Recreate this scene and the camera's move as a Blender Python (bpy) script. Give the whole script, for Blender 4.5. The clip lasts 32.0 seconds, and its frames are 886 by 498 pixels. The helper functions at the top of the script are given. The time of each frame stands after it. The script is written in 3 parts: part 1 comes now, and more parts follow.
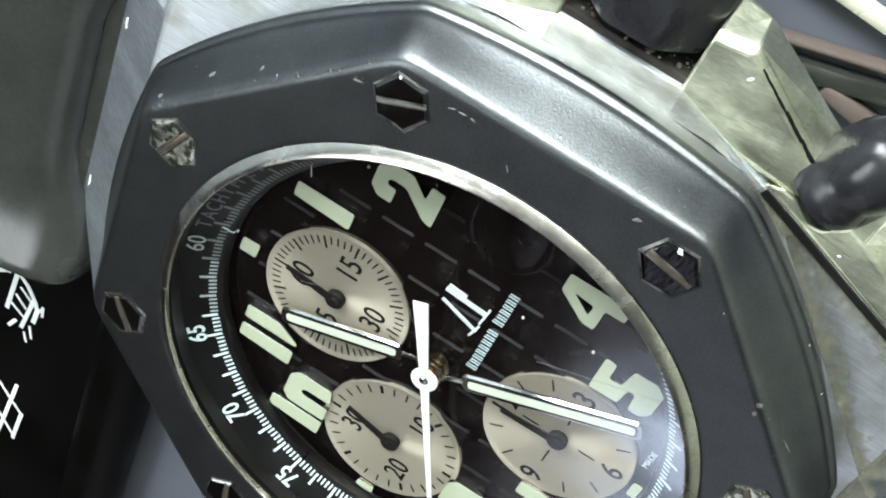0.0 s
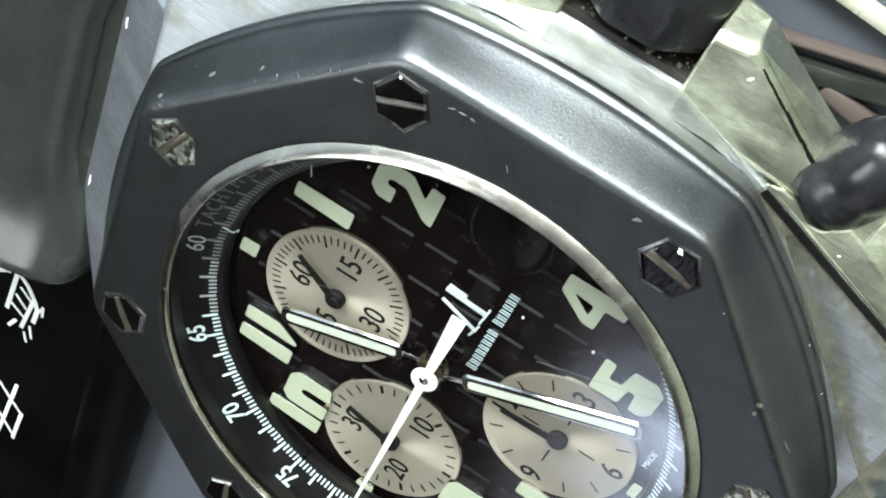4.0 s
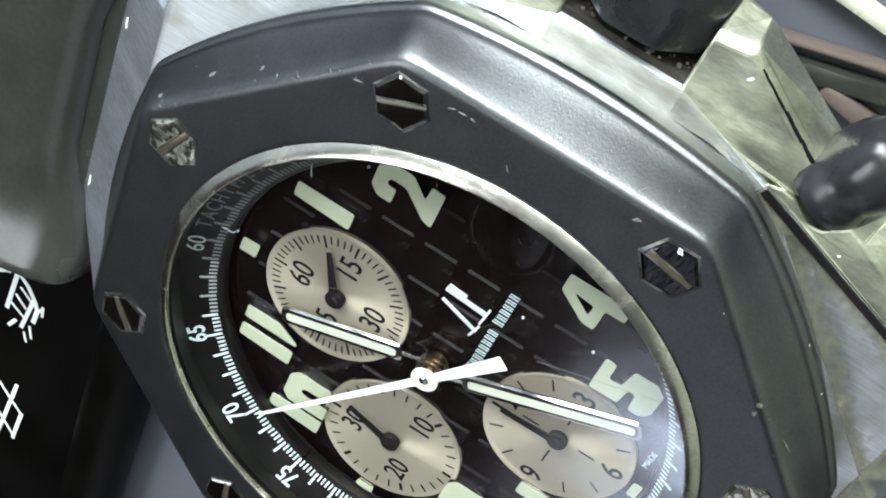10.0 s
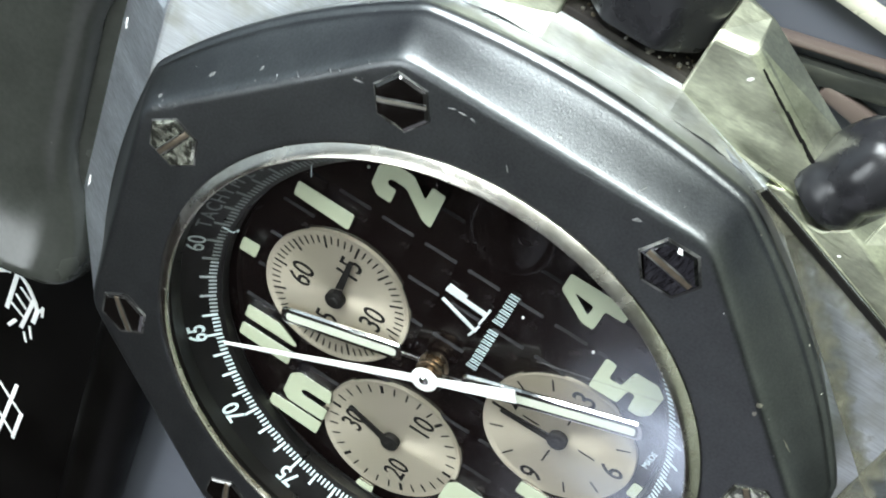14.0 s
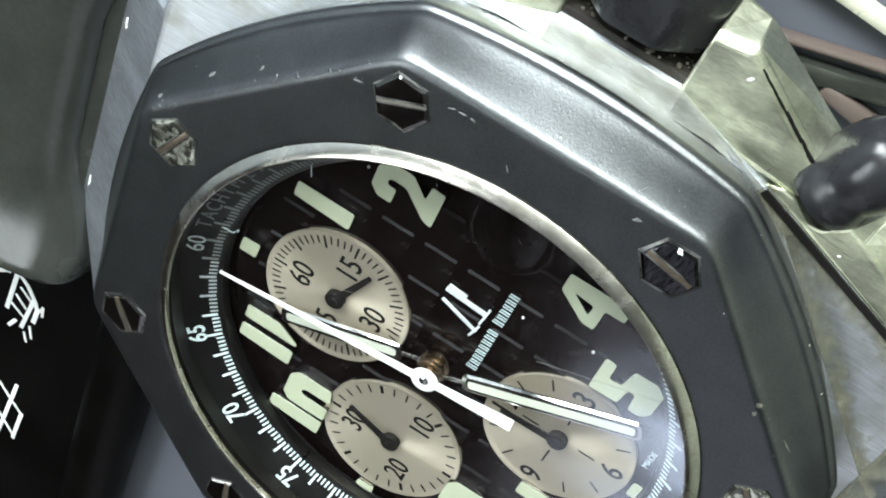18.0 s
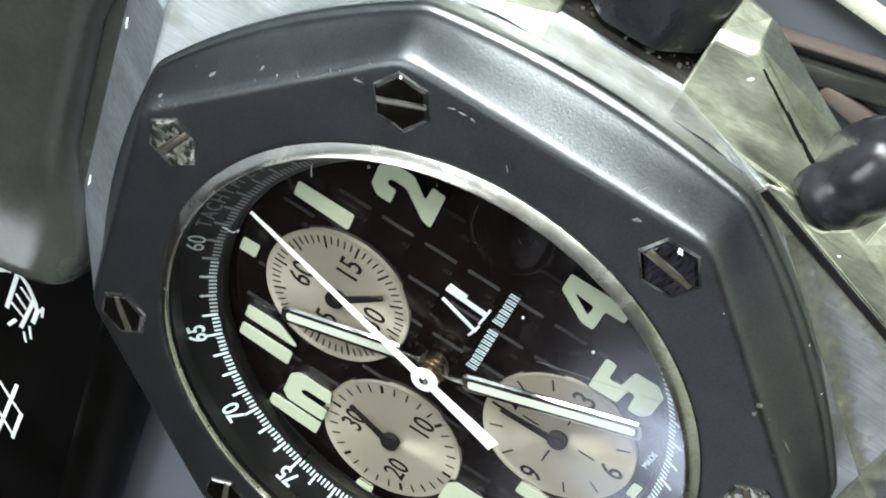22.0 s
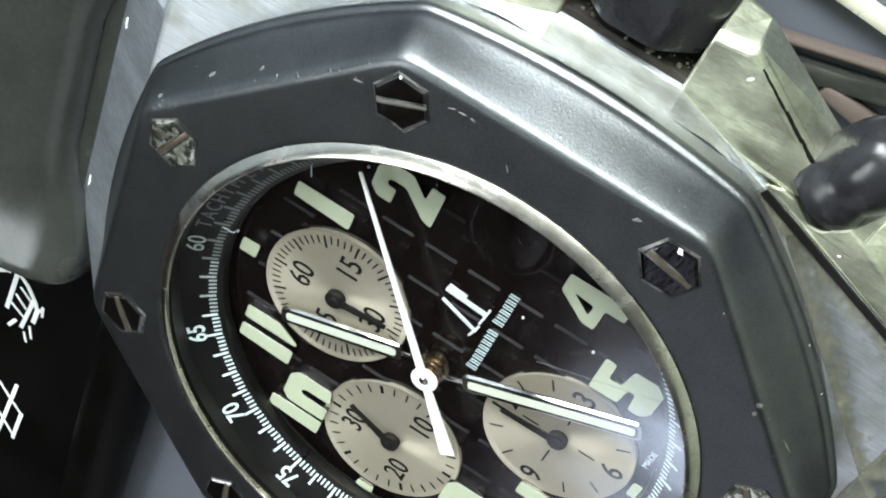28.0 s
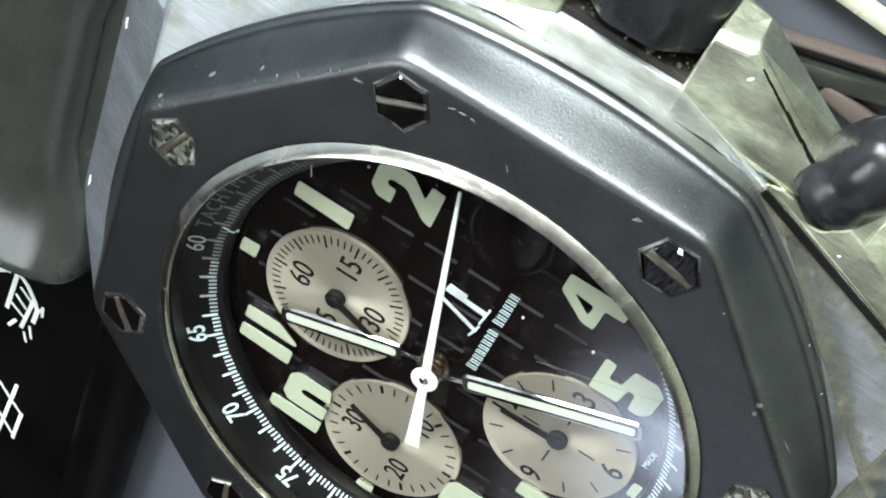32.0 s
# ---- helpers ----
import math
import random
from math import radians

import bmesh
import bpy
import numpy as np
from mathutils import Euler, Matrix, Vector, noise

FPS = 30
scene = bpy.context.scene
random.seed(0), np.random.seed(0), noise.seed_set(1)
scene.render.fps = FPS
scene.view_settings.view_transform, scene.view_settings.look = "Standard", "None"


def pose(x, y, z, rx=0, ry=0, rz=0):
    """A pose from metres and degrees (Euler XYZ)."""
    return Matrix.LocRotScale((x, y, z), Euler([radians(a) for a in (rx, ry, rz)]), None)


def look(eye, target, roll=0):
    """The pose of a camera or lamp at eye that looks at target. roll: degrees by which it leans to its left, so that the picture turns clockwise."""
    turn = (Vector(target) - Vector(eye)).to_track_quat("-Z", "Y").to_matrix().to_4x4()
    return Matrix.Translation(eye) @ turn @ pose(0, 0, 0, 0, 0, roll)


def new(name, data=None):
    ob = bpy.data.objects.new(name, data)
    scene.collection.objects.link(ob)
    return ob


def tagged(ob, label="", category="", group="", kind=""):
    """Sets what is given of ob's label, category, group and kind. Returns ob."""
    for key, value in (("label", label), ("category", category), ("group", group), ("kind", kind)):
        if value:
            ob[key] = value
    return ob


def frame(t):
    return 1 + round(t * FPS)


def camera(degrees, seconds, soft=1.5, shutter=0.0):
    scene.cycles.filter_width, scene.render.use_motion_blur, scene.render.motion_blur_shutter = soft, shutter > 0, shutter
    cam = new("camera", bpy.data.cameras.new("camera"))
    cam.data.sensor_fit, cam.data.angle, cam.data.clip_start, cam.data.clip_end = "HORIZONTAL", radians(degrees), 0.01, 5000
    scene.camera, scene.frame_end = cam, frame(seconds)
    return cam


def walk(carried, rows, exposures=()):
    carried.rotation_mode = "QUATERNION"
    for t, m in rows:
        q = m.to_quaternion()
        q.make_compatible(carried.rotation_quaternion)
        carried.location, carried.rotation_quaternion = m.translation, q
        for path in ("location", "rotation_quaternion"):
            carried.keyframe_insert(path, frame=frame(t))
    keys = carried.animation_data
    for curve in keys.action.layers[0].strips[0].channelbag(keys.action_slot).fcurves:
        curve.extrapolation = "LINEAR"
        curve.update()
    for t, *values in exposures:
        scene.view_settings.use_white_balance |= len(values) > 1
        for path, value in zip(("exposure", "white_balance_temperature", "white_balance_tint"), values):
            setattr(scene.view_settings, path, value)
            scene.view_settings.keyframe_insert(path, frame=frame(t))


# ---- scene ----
from mathutils.bvhtree import BVHTree

MM = 0.001
DESK = 0.75                       # height of the desk top
DIAL = DESK + 11.0 * MM           # height of the dial plane; the watch lies on its case back

# ---- camera ----
cam = camera(37.58, 32.0, soft=1.9)
EYE = pose(50.41 * MM, -2.367 * MM, DIAL + 46.813 * MM, -36.776, 24.127, -67.741)
walk(cam, [(0.0, EYE), (32.0, EYE)], exposures=[(0.0, 0.12, 6500, 10), (32.0, 0.12, 6500, 10)])

# ---- world and light ----
world = bpy.data.worlds.new("world")
scene.world = world
world.use_nodes = True
sky = world.node_tree.nodes.new("ShaderNodeTexSky")
sky.sky_type, sky.sun_disc, sky.sun_elevation, sky.sun_rotation = "NISHITA", False, radians(35), radians(200)
world.node_tree.links.new(sky.outputs[0], world.node_tree.nodes["Background"].inputs[0])
world.node_tree.nodes["Background"].inputs[1].default_value = 0.05


def area_lamp(name, eye, target, w, h, watts, colour):
    data = bpy.data.lights.new(name, "AREA")
    data.shape, data.size, data.size_y, data.energy, data.color = "RECTANGLE", w, h, watts, colour
    ob = new(name, data)
    ob.matrix_world = look(eye, target)
    return ob


W = (0.0, 0.0, DIAL)
# unseen lamp added close by for the highlights on steel and caps
area_lamp("added_bench_light", (0.24, 0.11, DIAL + 0.135), W, 0.12, 0.12, 1.45, (0.90, 0.98, 1.0))
# window out of view, added as main light; height set by the highlights
area_lamp("added_window_light", (1.98, 0.1, 2.05), (0.0, 0.1, 2.05), 2.0, 0.68, 83, (0.93, 1.0, 0.95))
# unseen overhead panel, added and placed for its reflection in strap and steel
area_lamp("added_panel_light", (-0.05, 0.75, 2.44), (-0.05, 0.75, 0), 1.2, 0.6, 16, (0.90, 0.97, 1.0))


# ---- materials ----
def material(name, base, rough=0.5, metal=0.0, vary=0.15, scale=400.0, bump=0.0, bump_scale=3000.0, stretch=(1, 1, 1),
             dirt=None, dirt_scale=220.0, dirt_at=(0.55, 0.75), coat=0.0, rough_vary=0.1, brushed=None, weights=(0.6, 0.4)):
    """Base colour with variation at two scales, relief and wear. Scales are per metre."""
    m = bpy.data.materials.new(name)
    m.use_nodes = True
    nt = m.node_tree
    b = nt.nodes["Principled BSDF"]
    b.inputs["Metallic"].default_value = metal
    b.inputs["Coat Weight"].default_value = coat
    co = nt.nodes.new("ShaderNodeTexCoord")
    mp = nt.nodes.new("ShaderNodeMapping")
    mp.inputs["Scale"].default_value = stretch
    nt.links.new(co.outputs["Object"], mp.inputs[0])

    def tex(s, detail=4.0):
        n = nt.nodes.new("ShaderNodeTexNoise")
        n.inputs["Scale"].default_value, n.inputs["Detail"].default_value = s, detail
        nt.links.new(mp.outputs[0], n.inputs[0])
        return n

    def ramp(src, lo, hi, a, c):
        n = nt.nodes.new("ShaderNodeMapRange")
        n.inputs[1].default_value, n.inputs[2].default_value, n.inputs[3].default_value, n.inputs[4].default_value = lo, hi, a, c
        nt.links.new(src, n.inputs[0])
        return n.outputs[0]

    big, fine = tex(scale), tex(scale * 9)
    mix = nt.nodes.new("ShaderNodeMix")
    mix.data_type = "RGBA"
    mix.inputs[6].default_value = (*[c * (1 - vary) for c in base], 1)
    mix.inputs[7].default_value = (*[min(1, c * (1 + vary)) for c in base], 1)
    add = nt.nodes.new("ShaderNodeMath")
    add.operation = "ADD"
    nt.links.new(ramp(big.outputs["Fac"], 0.3, 0.7, 0, weights[0]), add.inputs[0])
    nt.links.new(ramp(fine.outputs["Fac"], 0.3, 0.7, 0, weights[1]), add.inputs[1])
    nt.links.new(add.outputs[0], mix.inputs[0])
    colour = mix.outputs[2]
    if dirt:
        d = tex(dirt_scale, 8.0)
        nt.links.new(co.outputs["Object"], d.inputs[0])
        mix2 = nt.nodes.new("ShaderNodeMix")
        mix2.data_type = "RGBA"
        mix2.inputs[7].default_value = (*dirt, 1)
        nt.links.new(colour, mix2.inputs[6])
        nt.links.new(ramp(d.outputs["Fac"], *dirt_at, 0, 0.85), mix2.inputs[0])
        colour = mix2.outputs[2]
    nt.links.new(colour, b.inputs["Base Color"])
    nt.links.new(ramp(big.outputs["Fac"], 0.3, 0.7, max(0.02, rough - rough_vary), min(1, rough + rough_vary)), b.inputs["Roughness"])
    if brushed == "radial":
        way = nt.nodes.new("ShaderNodeTangent")
        way.direction_type, way.axis = "RADIAL", "Z"
        b.inputs["Anisotropic"].default_value = 0.8
        nt.links.new(way.outputs[0], b.inputs["Tangent"])
    elif brushed:
        way = nt.nodes.new("ShaderNodeCombineXYZ")
        for i in range(3):
            way.inputs[i].default_value = brushed[i]
        b.inputs["Anisotropic"].default_value = 0.455
        nt.links.new(way.outputs[0], b.inputs["Tangent"])
    if bump:
        bt = tex(bump_scale, 3.0)
        bn = nt.nodes.new("ShaderNodeBump")
        bn.inputs["Strength"].default_value = bump
        bn.inputs["Distance"].default_value = 0.00005
        nt.links.new(bt.outputs["Fac"], bn.inputs["Height"])
        nt.links.new(bn.outputs[0], b.inputs["Normal"])
    return m


COATED = material("black_coating", (0.129, 0.135, 0.139), 0.36, 1.0, 0.17, 750, bump=0.2, bump_scale=9000, rough_vary=0.015, weights=(0.4, 0.6))
GASKET = material("black_gasket", (0.20, 0.205, 0.21), 0.3, 0.8, 0.1, 300)
STEEL = material("worn_brushed_steel", (0.70, 0.735, 0.76), 0.43, 1.0, 0.2, 1500, bump=0.22, bump_scale=12000, stretch=(1, 0.05, 1), brushed=(1, 0, 0), weights=(0.12, 0.88), rough_vary=0.04,
                 dirt=(0.40, 0.41, 0.35), dirt_scale=520, dirt_at=(0.45, 0.75))
LIP = material("worn_lip_steel", (0.72, 0.74, 0.70), 0.42, 1.0, 0.22, 900, bump=0.25, bump_scale=9000, stretch=(1, 0.2, 1), dirt=(0.47, 0.47, 0.37), dirt_scale=600, dirt_at=(0.42, 0.75), brushed=(1, 0, 0))
# brown dirt, with the recess's shade painted in as a near-black base
SHADED_GRIME = material("shaded_grimy_steel", (0.013, 0.010, 0.008), 0.8, 0.0, 0.3, 400, bump=0.6, bump_scale=2500, dirt=(0.04, 0.035, 0.028), dirt_scale=900, dirt_at=(0.42, 0.58))
STEEL_BEVEL = material("cross_brushed_steel", (0.74, 0.78, 0.83), 0.45, 1.0, 0.2, 1300, bump=0.25, bump_scale=12000, stretch=(0.9, 0.12, 0.12), brushed=(0, 1, 0), weights=(0.2, 0.8), rough_vary=0.04)
PATINA = material("patinated_steel", (0.62, 0.64, 0.5), 0.45, 1.0, 0.3, 900, bump=0.4, bump_scale=6000, stretch=(1, 0.3, 1),
                  dirt=(0.27, 0.275, 0.205), dirt_scale=420, dirt_at=(0.44, 0.78), brushed=(1, 0, 0))
POLISHED = material("polished_steel", (0.72, 0.72, 0.7), 0.12, 1.0, 0.08, 500)
SCREW = material("dark_screw_steel", (0.17, 0.165, 0.16), 0.16, 1.0, 0.35, 900, bump=0.06, bump_scale=2500, rough_vary=0.08)
SCUFFED = material("scuffed_screw_steel", (0.62, 0.64, 0.54), 0.16, 0.85, 0.5, 1400, bump=1.0, bump_scale=3600, stretch=(1, 0.5, 1), rough_vary=0.08, dirt=(0.03, 0.03, 0.027), dirt_scale=2300, dirt_at=(0.47, 0.53))
DULLED = material("dulled_screw_steel", (0.07, 0.07, 0.075), 0.18, 1.0, 0.5, 1400, bump=0.7, bump_scale=3200, stretch=(1, 0.3, 1), rough_vary=0.08, dirt=(0.05, 0.05, 0.055), dirt_scale=1300, dirt_at=(0.42, 0.56))
RING = material("worn_steel_ring", (0.55, 0.53, 0.48), 0.25, 1.0, 0.25, 700, bump=0.1, bump_scale=3000, rough_vary=0.07, dirt=(0.40, 0.37, 0.31), dirt_scale=1500, dirt_at=(0.42, 0.8))
BLACK_DIAL = material("black_dial_lacquer", (0.0034, 0.0021, 0.0021), 0.12, 0.0, 0.2, 500)
TILE = material("black_dial_tile", (0.0034, 0.0021, 0.0021), 0.2, 0.0, 0.2, 500)
# brighter metal for one side of each tile, standing in for its glint
GLINT_EDGE = material("glint_tile_edge", (0.012, 0.012, 0.013), 0.36, 1.0, 0.3, 900)
SILVER = material("brushed_silver_subdial", (0.60, 0.545, 0.43), 0.38, 0.75, 0.1, 300, bump=0.12, bump_scale=6000, brushed="radial")
LUME = material("pale_green_lume", (0.425, 0.465, 0.335), 0.6, 0.0, 0.06, 600)
HAND_LUME = material("pale_lume", (0.54, 0.57, 0.48), 0.6, 0.0, 0.05, 600)
WHITE = material("white_lacquer", (0.86, 0.87, 0.86), 0.35, 0.0, 0.03, 600)
PRINT = material("white_print", (0.62, 0.74, 0.76), 0.5, 0.0, 0.04, 600)
MARK = material("applied_white_mark", (0.62, 0.66, 0.67), 0.4, 0.0, 0.08, 900)
NAME_PRINT = material("pale_name_print", (0.40, 0.49, 0.51), 0.5, 0.0, 0.1, 1500)
# darker copies of the white print, for the shaded stretch of the scale
HALF_SHADED_PRINT = material("half_shaded_print", (0.36, 0.41, 0.42), 0.5, 0.0, 0.05, 600)
SHADED_PRINT = material("shaded_print", (0.16, 0.18, 0.18), 0.5, 0.0, 0.06, 600)
INK = material("black_ink", (0.006, 0.0055, 0.005), 0.6, 0.0, 0.1, 600)
INK.node_tree.nodes["Principled BSDF"].inputs["Specular IOR Level"].default_value = 0.2
FLANGE = material("black_flange", (0.0025, 0.0025, 0.0026), 0.35, 0.0, 0.1, 500)
RUBBER = material("black_rubber", (0.031, 0.033, 0.029), 0.2, 0.0, 0.2, 300, bump=0.1, bump_scale=4000)
FILM = material("olive_dirt_film", (0.20, 0.195, 0.145), 0.6, 0.2, 0.35, 900, bump=0.5, bump_scale=4000)
nodes = FILM.node_tree.nodes
patchy, cover = nodes.new("ShaderNodeTexNoise"), nodes.new("ShaderNodeMapRange")
patchy.inputs["Scale"].default_value, patchy.inputs["Detail"].default_value = 900.0, 6.0
cover.inputs[1].default_value, cover.inputs[2].default_value, cover.inputs[3].default_value, cover.inputs[4].default_value = 0.15, 0.62, 0.0, 0.7
across, thin = nodes.new("ShaderNodeSeparateXYZ"), nodes.new("ShaderNodeMath")
thin.operation = "MULTIPLY_ADD"
thin.inputs[1].default_value = -370.0
FILM.node_tree.links.new(nodes["Texture Coordinate"].outputs["Object"], patchy.inputs[0])
FILM.node_tree.links.new(nodes["Texture Coordinate"].outputs["Object"], across.inputs[0])
FILM.node_tree.links.new(across.outputs[1], thin.inputs[0])
FILM.node_tree.links.new(patchy.outputs["Fac"], thin.inputs[2])
FILM.node_tree.links.new(thin.outputs[0], cover.inputs[0])
FILM.node_tree.links.new(cover.outputs[0], nodes["Principled BSDF"].inputs["Alpha"])
FILM_DIRT = material("brown_dirt", (0.07, 0.056, 0.036), 0.85, 0.0, 0.4, 1500)
CAP = material("black_rubber_cap", (0.016, 0.016, 0.018), 0.29, 0.0, 0.2, 400, bump=0.08, bump_scale=4000)
BRASS = material("brass_pinion", (0.34, 0.27, 0.20), 0.25, 1.0, 0.2, 800)
SCRATCH = material("bare_scratch", (0.20, 0.205, 0.205), 0.4, 0.4, 0.3, 900)
SCUFF = material("grey_scuff", (0.085, 0.088, 0.092), 0.45, 0.6, 0.3, 900)
PALE_STEEL = material("pale_bare_steel", (0.42, 0.40, 0.34), 0.35, 0.9, 0.3, 900)
DARK_SLOT = material("brown_slot_steel", (0.17, 0.14, 0.105), 0.4, 0.8, 0.3, 900)
WORN_EDGE = material("worn_edge", (0.30, 0.30, 0.29), 0.3, 0.9, 0.3, 900, dirt=(0.02, 0.02, 0.02), dirt_scale=700, dirt_at=(0.42, 0.56))


def glass_material():
    m = bpy.data.materials.new("sapphire_glass")
    m.use_nodes = True
    nt = m.node_tree
    nt.nodes.remove(nt.nodes["Principled BSDF"])
    clear, gloss, mix, facing, power, schlick = (nt.nodes.new("ShaderNode" + k) for k in ("BsdfTransparent", "BsdfGlossy", "MixShader", "LayerWeight", "Math", "Math"))
    gloss.inputs["Roughness"].default_value = 0.1
    facing.inputs["Blend"].default_value = 0.5
    power.operation, schlick.operation = "POWER", "MULTIPLY_ADD"
    power.inputs[1].default_value = 5.0
    schlick.inputs[1].default_value, schlick.inputs[2].default_value = 0.965, 0.035
    nt.links.new(facing.outputs["Facing"], power.inputs[0])
    nt.links.new(power.outputs[0], schlick.inputs[0])
    nt.links.new(schlick.outputs[0], mix.inputs[0])
    nt.links.new(clear.outputs[0], mix.inputs[1])
    nt.links.new(gloss.outputs[0], mix.inputs[2])
    # streaky bluish glare on the crystal, a reflection painted as a diffuse film
    co, mp, noise_tex, fall, streak, film, glare = (nt.nodes.new("ShaderNode" + k) for k in ("TexCoord", "Mapping", "TexNoise", "VectorMath", "MapRange", "BsdfDiffuse", "MixShader"))
    nt.links.new(co.outputs["Object"], mp.inputs[0])
    mp.inputs["Rotation"].default_value = (0, 0, 0.6)
    mp.inputs["Scale"].default_value = (1, 0.25, 1)
    nt.links.new(mp.outputs[0], noise_tex.inputs[0])
    noise_tex.inputs["Scale"].default_value, noise_tex.inputs["Detail"].default_value = 260.0, 5.0
    fall.operation = "DISTANCE"
    fall.inputs[1].default_value = (0.0070, -0.0130, 0.0036)
    nt.links.new(co.outputs["Object"], fall.inputs[0])
    near, both = nt.nodes.new("ShaderNodeMapRange"), nt.nodes.new("ShaderNodeMath")
    near.inputs[1].default_value, near.inputs[2].default_value, near.inputs[3].default_value, near.inputs[4].default_value = 0.0078, 0.0002, 0.0, 1.0
    nt.links.new(fall.outputs["Value"], near.inputs[0])
    streak.inputs[1].default_value, streak.inputs[2].default_value, streak.inputs[3].default_value, streak.inputs[4].default_value = 0.36, 0.68, 0.03, 0.32
    nt.links.new(noise_tex.outputs["Fac"], streak.inputs[0])
    both.operation = "MULTIPLY"
    nt.links.new(near.outputs[0], both.inputs[0])
    nt.links.new(streak.outputs[0], both.inputs[1])
    film.inputs[0].default_value = (0.62, 0.67, 0.85, 1)
    nt.links.new(both.outputs[0], glare.inputs[0])
    nt.links.new(mix.outputs[0], glare.inputs[1])
    nt.links.new(film.outputs[0], glare.inputs[2])
    nt.links.new(glare.outputs[0], nt.nodes["Material Output"].inputs[0])
    return m


GLASS = glass_material()
GLASS_PANE = material("window_glass", (0.9, 0.95, 0.95), 0.02, 0.0, 0.01, 2)
GLASS_PANE.node_tree.nodes["Principled BSDF"].inputs["Transmission Weight"].default_value = 1.0
DESK_MAT = material("blue_grey_desk", (0.095, 0.102, 0.125), 0.6, 0.0, 0.08, 40, bump=0.1)
WALL = material("painted_wall", (0.55, 0.56, 0.55), 0.8, 0.0, 0.05, 3, bump=0.1, bump_scale=200)
CEILING = material("grey_ceiling", (0.26, 0.265, 0.27), 0.85, 0.0, 0.05, 3, bump=0.1, bump_scale=200)
GREY_WALL = material("grey_wall", (0.17, 0.185, 0.21), 0.8, 0.0, 0.08, 3, bump=0.1, bump_scale=200)
# unseen wall colours, chosen for what the watch reflects of them
BLUE_WALL = material("pale_blue_unseen_wall", (0.68, 0.76, 0.86), 0.8, 0.0, 0.08, 3, bump=0.1, bump_scale=200)
# unseen wall strip added to reflect lilac light in dial and bezel
LILAC_REFLECTOR = material("lilac_grey_reflector", (0.40, 0.375, 0.45), 0.8, 0.0, 0.08, 3, bump=0.1, bump_scale=200)
GREEN_WALL = material("pale_green_unseen_wall", (0.68, 0.72, 0.6), 0.8, 0.0, 0.06, 3, bump=0.1, bump_scale=200)
DARK_WALL = material("dark_unseen_front", (0.010, 0.0058, 0.005), 0.6, 0.0, 0.15, 5)
DARK_WALL.node_tree.nodes["Principled BSDF"].inputs["Specular IOR Level"].default_value = 0.06
FLOOR = material("grey_floor", (0.18, 0.17, 0.16), 0.5, 0.0, 0.15, 4)
BOARD = material("glossy_black_board", (0.0013, 0.0011, 0.0009), 0.42, 0.0, 0.3, 160)
BOARD.node_tree.nodes["Principled BSDF"].inputs["Specular IOR Level"].default_value = 0.09
TAN = material("tan_wood_stick", (0.12, 0.092, 0.08), 0.5, 0.0, 0.15, 200, stretch=(0.1, 1, 1))
CREAM = material("cream_metal_rod", (0.75, 0.73, 0.60), 0.3, 0.3, 0.05, 200)


# ---- mesh helpers (millimetres in, metres out) ----
def part(name, bm, mat, parent=None, label="", at=None, smooth=35):
    me = bm if isinstance(bm, bpy.types.Mesh) else bpy.data.meshes.new(name)
    if me is not bm:
        bmesh.ops.scale(bm, vec=(MM, MM, MM), verts=bm.verts)
        bmesh.ops.recalc_face_normals(bm, faces=bm.faces)
        for f in bm.faces:
            f.smooth = smooth > 0
        for e in bm.edges:
            if len(e.link_faces) == 2 and e.calc_face_angle(0) > radians(smooth):
                e.smooth = False
        bm.to_mesh(me)
        bm.free()
    if not me.materials:
        for one in (mat if isinstance(mat, (list, tuple)) else [mat]):
            me.materials.append(one)
    ob = new(name, me)
    ob.parent = parent
    if at is not None:
        ob.matrix_basis = at
    if label:
        tagged(ob, label)
    return ob


def mm(x, y, z, rx=0, ry=0, rz=0):
    return pose(x * MM, y * MM, z * MM, rx, ry, rz)


def loft(rings, closed_top=False, closed_bottom=False, bm=None):
    """Joins rings of equally many points into a skin."""
    bm = bm or bmesh.new()
    rows = [[bm.verts.new(q) for q in ring] for ring in rings]
    n = len(rows[0])
    for a, b in zip(rows, rows[1:]):
        for i in range(n):
            bm.faces.new((a[i], a[(i + 1) % n], b[(i + 1) % n], b[i]))
    if closed_top:
        bm.faces.new(rows[0])
    if closed_bottom:
        bm.faces.new(rows[-1])
    return bm


def circle(r, z, n=96):
    return [(r * math.sin(2 * math.pi * i / n), r * math.cos(2 * math.pi * i / n), z) for i in range(n)]


def octagon(d, z, n=256, sharp=60, bow=1.0):
    """An octagon with flats at distance d and softened corners at 22.5 degrees and every 45 from there; bow 1: straight sides, 0: a circle."""
    pts = []
    for i in range(n):
        a = 2 * math.pi * i / n
        c = sum(max(0.0, math.cos(a - k * math.pi / 4)) ** sharp for k in range(8)) ** (1 / sharp)
        r = d / c ** bow
        pts.append((r * math.sin(a), r * math.cos(a), z))
    return pts


def lathe(profile, n=96, top=False, bottom=False):
    return loft([circle(r, z, n) for r, z in profile], top, bottom)


def box(x0, x1, y0, y1, z0, z1, bevel=0.0, seg=2):
    bm = bmesh.new()
    bmesh.ops.create_cube(bm, size=1)
    for v in bm.verts:
        v.co = ((x0 + x1) / 2 + v.co.x * (x1 - x0), (y0 + y1) / 2 + v.co.y * (y1 - y0), (z0 + z1) / 2 + v.co.z * (z1 - z0))
    if bevel:
        bmesh.ops.bevel(bm, geom=bm.edges[:], offset=bevel, segments=seg, affect="EDGES", profile=0.5)
    return bm


